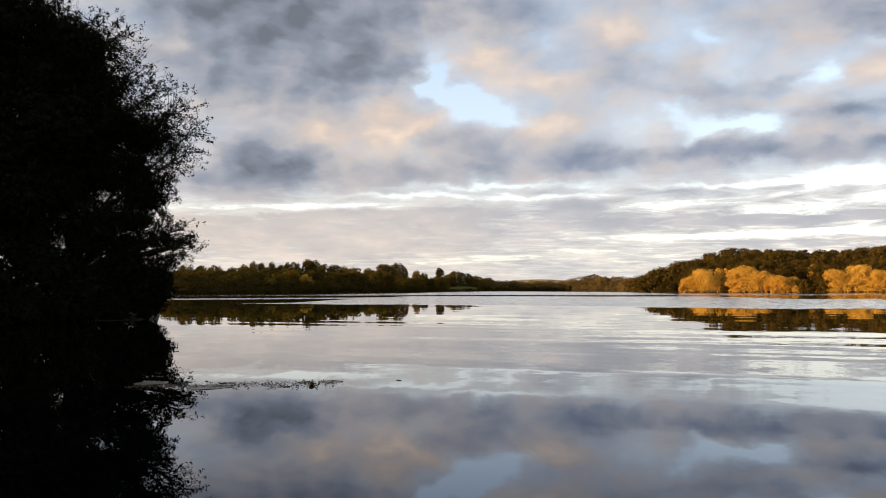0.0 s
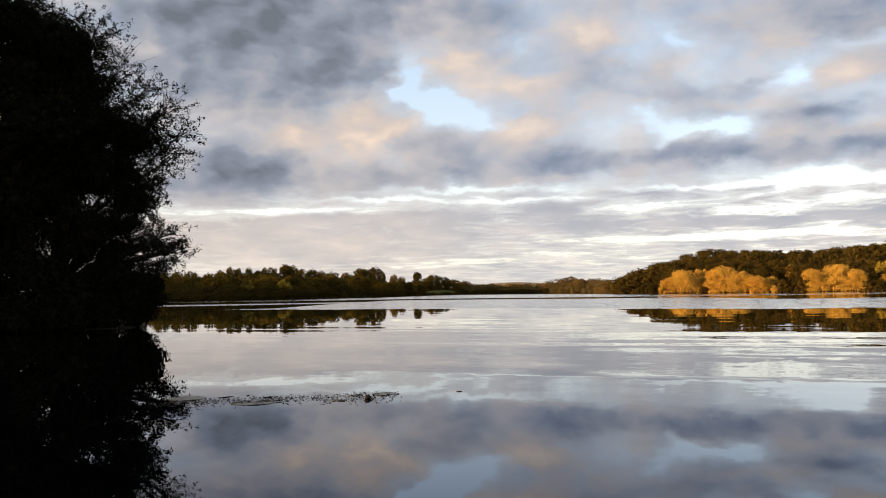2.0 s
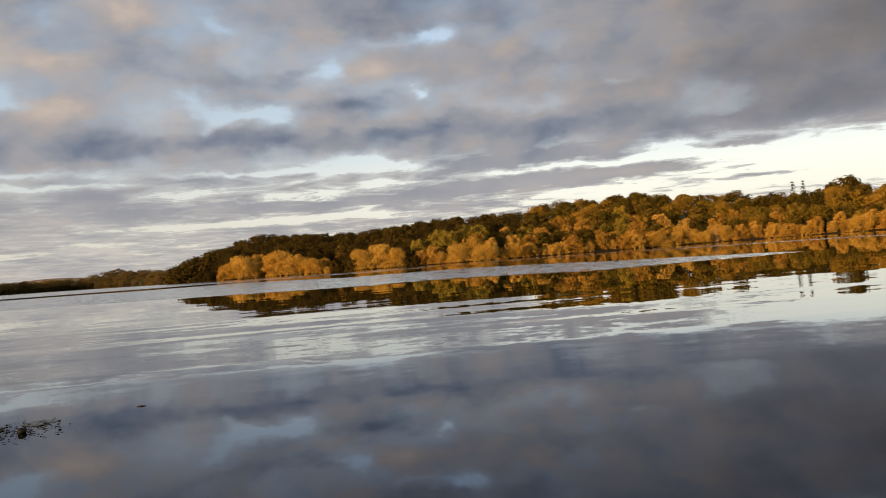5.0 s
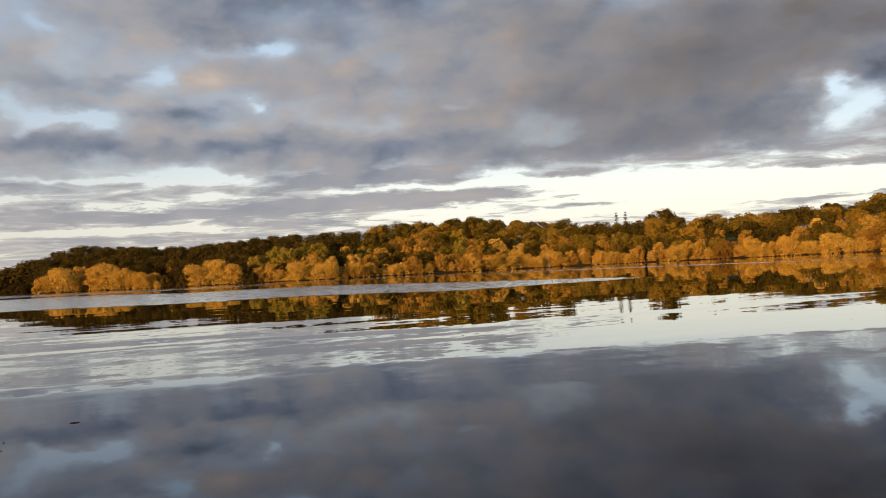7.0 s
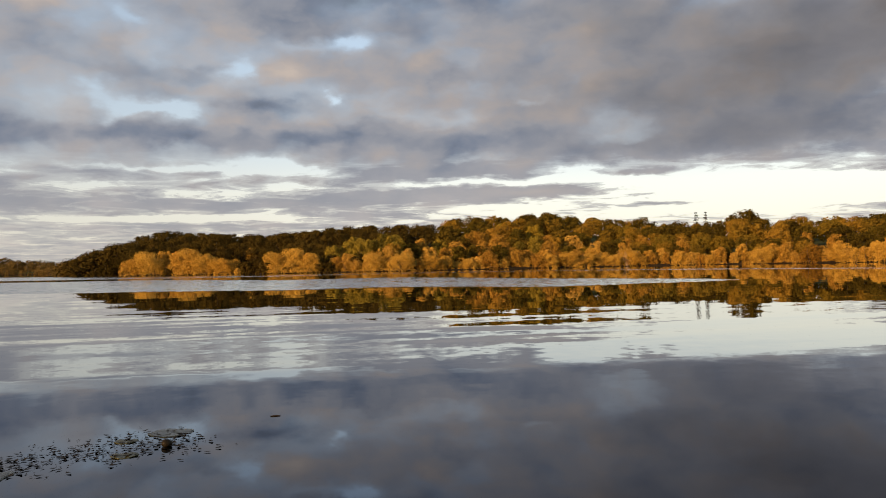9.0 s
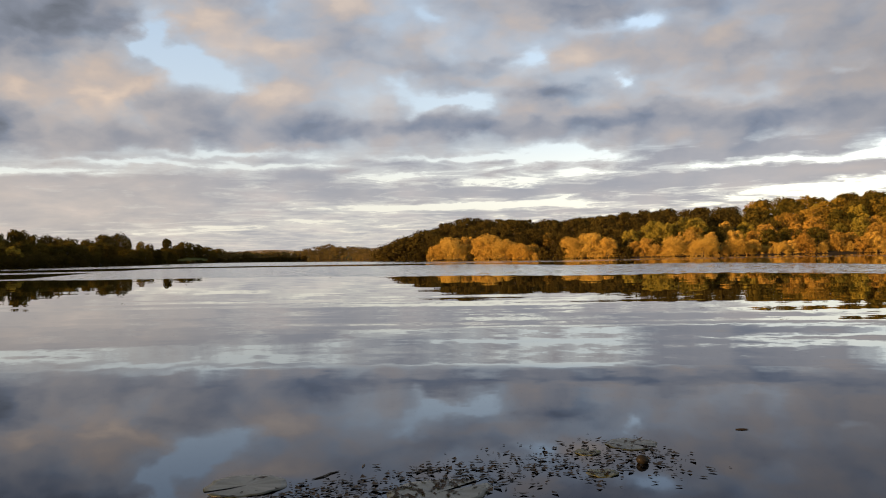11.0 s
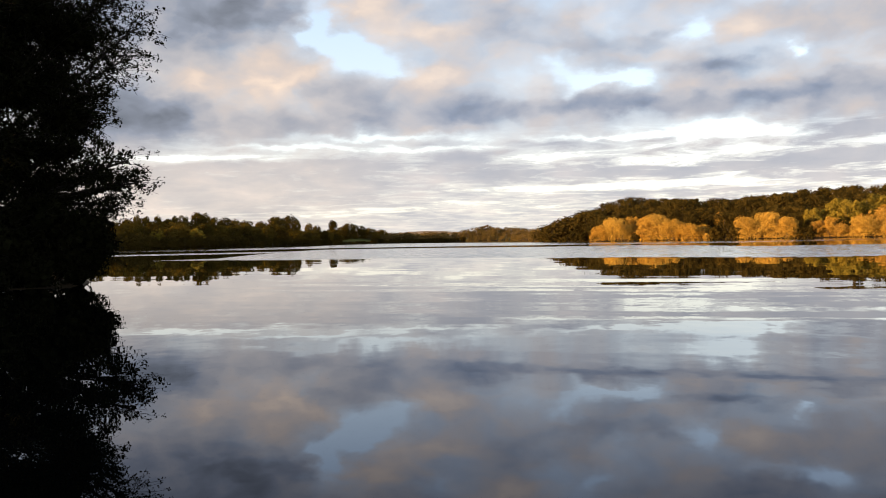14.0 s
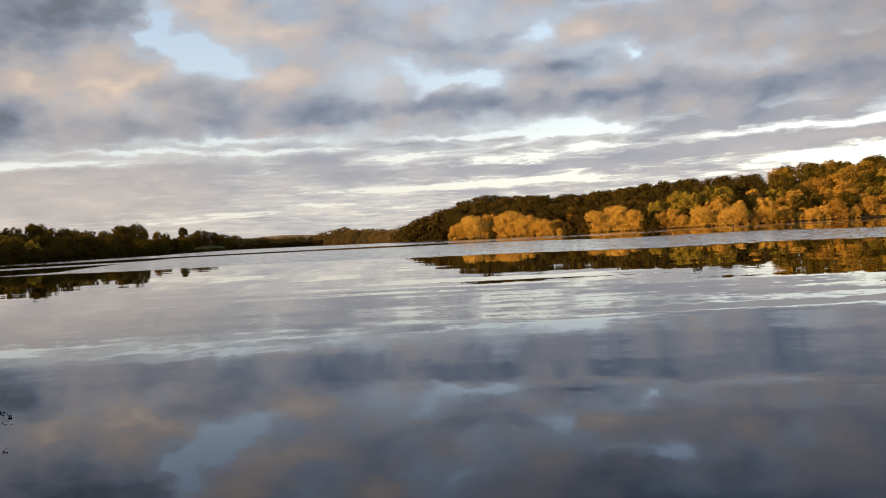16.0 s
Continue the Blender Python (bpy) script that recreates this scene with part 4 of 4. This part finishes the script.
ALDER_LOW = [(-14.6, 45.0, 3.1, 1.0, 0.5), (-15.1, 45.0, 2.7, 0.9, 0.6), (-15.4, 45.0, 6.5, 1.1, 0.3), (-14.3, 45.0, 3.9, 1.0, 0.5), (-19.5, 45.0, 4.0, 1.5, 0.85), (-18.8, 45.0, 5.4, 1.4, 0.85), (-20.5, 45.0, 5.1, 1.4, 0.85), (-18.9, 45.0, 4.7, 1.6, 0.85),
             (-22.8, 45.0, 4.4, 2.2, 1.1), (-19.0, 44.0, 5.4, 2.4, 0.85), (-17.8, 44.6, 10.6, 2.5, 1.0), (-18.2, 44.6, 7.8, 2.2, 1.1), (-17.6, 44.8, 5.6, 1.5, 0.85), (-16.6, 44.8, 5.2, 1.2, 0.85), (-22.0, 44.0, 6.6, 2.8, 1.1), (-20.6, 44.5, 7.4, 2.6, 1.1), (-23.5, 43.5, 12.8, 2.8, 1.1), (-18.6, 44.5, 12.6, 2.2, 1.0), (-23.0, 43.5, 9.0, 2.8, 1.1)]
ALDER_INNER = [(-25.0, 43.5, 6.4, 3.2, 1.2), (-21.8, 45.0, 17.0, 2.2, 0.7), (-21.2, 44.0, 12.8, 2.4, 1.0), (-18.8, 44.6, 9.4, 1.8, 0.95), (-16.8, 45.0, 8.2, 1.3, 0.95), (-17.2, 45.0, 4.1, 1.2, 0.95)]
SHRUB = [(-15.6, 45.0, 2.2, 1.2, 1.2), (-15.3, 45.0, 1.6, 0.8, 1.2), (-15.9, 45.0, 1.8, 1.0, 1.3), (-15.5, 45.0, 1.2, 0.7, 1.2),
         (-18.8, 43.0, 0.5, 1.2, 1.4), (-18.2, 44.0, 1.4, 1.4, 1.3), (-16.4, 45.2, 1.6, 1.5, 1.2), (-15.9, 45.4, 0.9, 0.9, 0.9), (-17.2, 45.0, 2.6, 1.8, 1.2), (-19.0, 43.4, 1.6, 2.0, 1.4), (-20.6, 43.0, 2.8, 2.4, 1.2), (-22.5, 41.8, 1.8, 2.2, 1.4),
         (-24.5, 41.0, 3.2, 3.0, 1.2), (-26.5, 39.5, 2.0, 2.6, 1.4), (-18.0, 46.5, 3.4, 2.2, 1.0), (-17.6, 44.3, 0.6, 1.3, 1.3), (-16.3, 45.5, 0.5, 0.9, 1.2), (-19.8, 42.6, 0.6, 1.4, 1.3), (-21.0, 41.8, 0.9, 1.4, 1.4), (-24.0, 40.0, 0.9, 1.5, 1.4)]
SHRUB_EDGE = [(-21.8, 40.2, 0.4, 1.2, 1.4), (-23.0, 40.0, 0.5, 1.2, 1.4), (-20.6, 41.2, 0.4, 1.1, 1.4), (-22.5, 39.4, 0.4, 1.1, 1.4)]
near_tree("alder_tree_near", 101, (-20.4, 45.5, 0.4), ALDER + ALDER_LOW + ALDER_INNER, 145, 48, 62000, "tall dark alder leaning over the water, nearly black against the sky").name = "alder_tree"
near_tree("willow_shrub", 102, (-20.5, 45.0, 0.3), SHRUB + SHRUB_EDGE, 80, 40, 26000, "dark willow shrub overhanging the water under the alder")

# ---- on the water ----
PAD = rough_stuff("lily_pad_skin", (0.009, 0.012, 0.005), (0.032, 0.036, 0.014), 9.0, 0.32, 0.4, gloss=0.45)
PAD_OLD = rough_stuff("lily_pad_yellowed", (0.022, 0.024, 0.008), (0.065, 0.066, 0.02), 9.0, 0.4, 0.3, gloss=0.3)
SCRAP = rough_stuff("wet_leaf_scraps", (0.006, 0.005, 0.004), (0.022, 0.018, 0.010), 20.0, 0.5, 0.3, gloss=0.1)
REED = rough_stuff("wet_stem", (0.008, 0.006, 0.004), (0.028, 0.021, 0.012), 12.0, 0.5, 0.3)


def lily_pad(x, y, radius, turn, mat, seed, squash=1.0):
    """A round floating leaf with a notch, a wavy rim, raised ribs and some thickness."""
    rng = np.random.default_rng(seed)
    root = new("lily_pad")
    root.matrix_basis = pose(x, y, 0.0, 0, 0, turn) @ Matrix.Diagonal((1.0, squash, 1.0, 1.0))
    n, rings = 44, 6
    verts, faces = [], []
    for side in (0, 1):
        for j in range(rings + 1):
            for i in range(n):
                a = 0.16 + (2 * math.pi - 0.32) * i / (n - 1)
                r = radius * (0.02 + 0.98 * j / rings) * (1 + 0.035 * math.sin(3 * a + seed) + 0.02 * math.sin(9 * a))
                lift = 0.005 * math.sin(4 * a + seed) * (j / rings) ** 2 + 0.004 * (1 if i % 4 == 0 else 0) * (j / rings)
                verts.append((r * math.cos(a), r * math.sin(a), 0.004 + lift * 0.8 - side * 0.004))
    m = (rings + 1) * n
    for j in range(rings):
        for i in range(n - 1):
            a = j * n + i
            faces.append((a, a + n, a + n + 1, a + 1))
            faces.append((m + a, m + a + 1, m + a + n + 1, m + a + n))
    edge = [rings * n + i for i in range(n)]
    faces += [(edge[i], edge[i + 1] + 0, m + edge[i + 1], m + edge[i])[::-1] for i in range(n - 1)]
    mesh_object("leaf_blade", verts, faces, mat, root, smooth=True)
    return tagged(root, "weathered floating lily pad among leaf scraps", "lily pad", "lily pads")


lily_pad(-4.80, 13.70, 0.27, 200, PAD, 1)
lily_pad(-3.66, 13.05, 0.36, 20, PAD, 2, 0.8)
lily_pad(-2.49, 13.06, 0.11, 140, PAD_OLD, 3)
lily_pad(-1.86, 13.72, 0.20, 300, PAD, 4)
lily_pad(-2.30, 13.62, 0.10, 60, PAD_OLD, 5)


def lump():
    """A dark bud that sticks out of the water."""
    bm = bmesh.new()
    bmesh.ops.create_icosphere(bm, subdivisions=3, radius=0.037)
    for v in bm.verts:
        v.co *= 1 + 0.25 * noise.noise(v.co * 14)
        v.co.z *= 0.85 if v.co.z < 0 else 1.05
        v.co.x *= 1.25
    me = bpy.data.meshes.new("floating_bud")
    bm.to_mesh(me)
    bm.free()
    me.materials.append(SCRAP)
    ob = new("floating_bud", me)
    ob.location = (-2.10, 13.19, 0.022)
    return tagged(ob, "dark round seed pod floating among the lily pads", "seed pod")


lump()


def drift_stick(x, y, length, turn, seed):
    rng = np.random.default_rng(seed)
    path = [(Vector((length * (i / 6 - 0.5), float(rng.normal(0, length * 0.02)), 0.004)), 0.0008 + 0.007 * math.sin(math.pi * (i + 0.25) / 6.5)) for i in range(7)]
    v, f = tubes([path], 6)
    ob = mesh_object("drift_stick", v, f, REED, smooth=True)
    ob.matrix_basis = pose(x, y, 0.0, 0, 0, turn)
    return tagged(ob, "short dark stick floating on the water", "stick", "drifting sticks")


for k, (x, y, ln, tn) in enumerate(((-0.75, 13.82, 0.11, -25), (-4.25, 13.75, 0.26, 35), (-2.25, 13.72, 0.16, 50), (-3.6, 13.6, 0.14, 20), (-3.95, 13.9, 0.10, 70))):
    drift_stick(x, y, ln, tn, 200 + k)


def scraps():
    """Hundreds of small curled leaves adrift in a long patch."""
    rng = np.random.default_rng(300)
    verts, faces = [], []
    while len(faces) < 1100 * 4:
        u = rng.random()
        x = -4.95 + 3.2 * u + rng.normal(0, 0.08)
        y = 13.22 + 0.25 * u + rng.normal(0, 0.16 + 0.16 * u)
        s, a = 0.010 + 0.030 * rng.random() ** 2, rng.uniform(0, 6.28)
        c, d = math.cos(a), math.sin(a)
        k = len(verts)
        for px, py, pz in ((-1, 0, 0.18), (-0.2, -0.6, 0.03), (1.1, 0.05, 0.28), (0.1, 0.6, 0.05), (0.1, 0, 0.0)):
            verts.append((x + s * (px * c - py * d), y + s * (px * d + py * c), 0.003 + s * (pz + 0.1) * rng.uniform(0.4, 1.3)))
        faces += [(k, k + 1, k + 4), (k + 1, k + 2, k + 4), (k + 2, k + 3, k + 4), (k + 3, k, k + 4)]
    ob = mesh_object("leaf_scraps", verts, faces, SCRAP)
    return tagged(ob, "scatter of small dark leaves floating on the lake", "leaves", kind="stuff")


scraps()
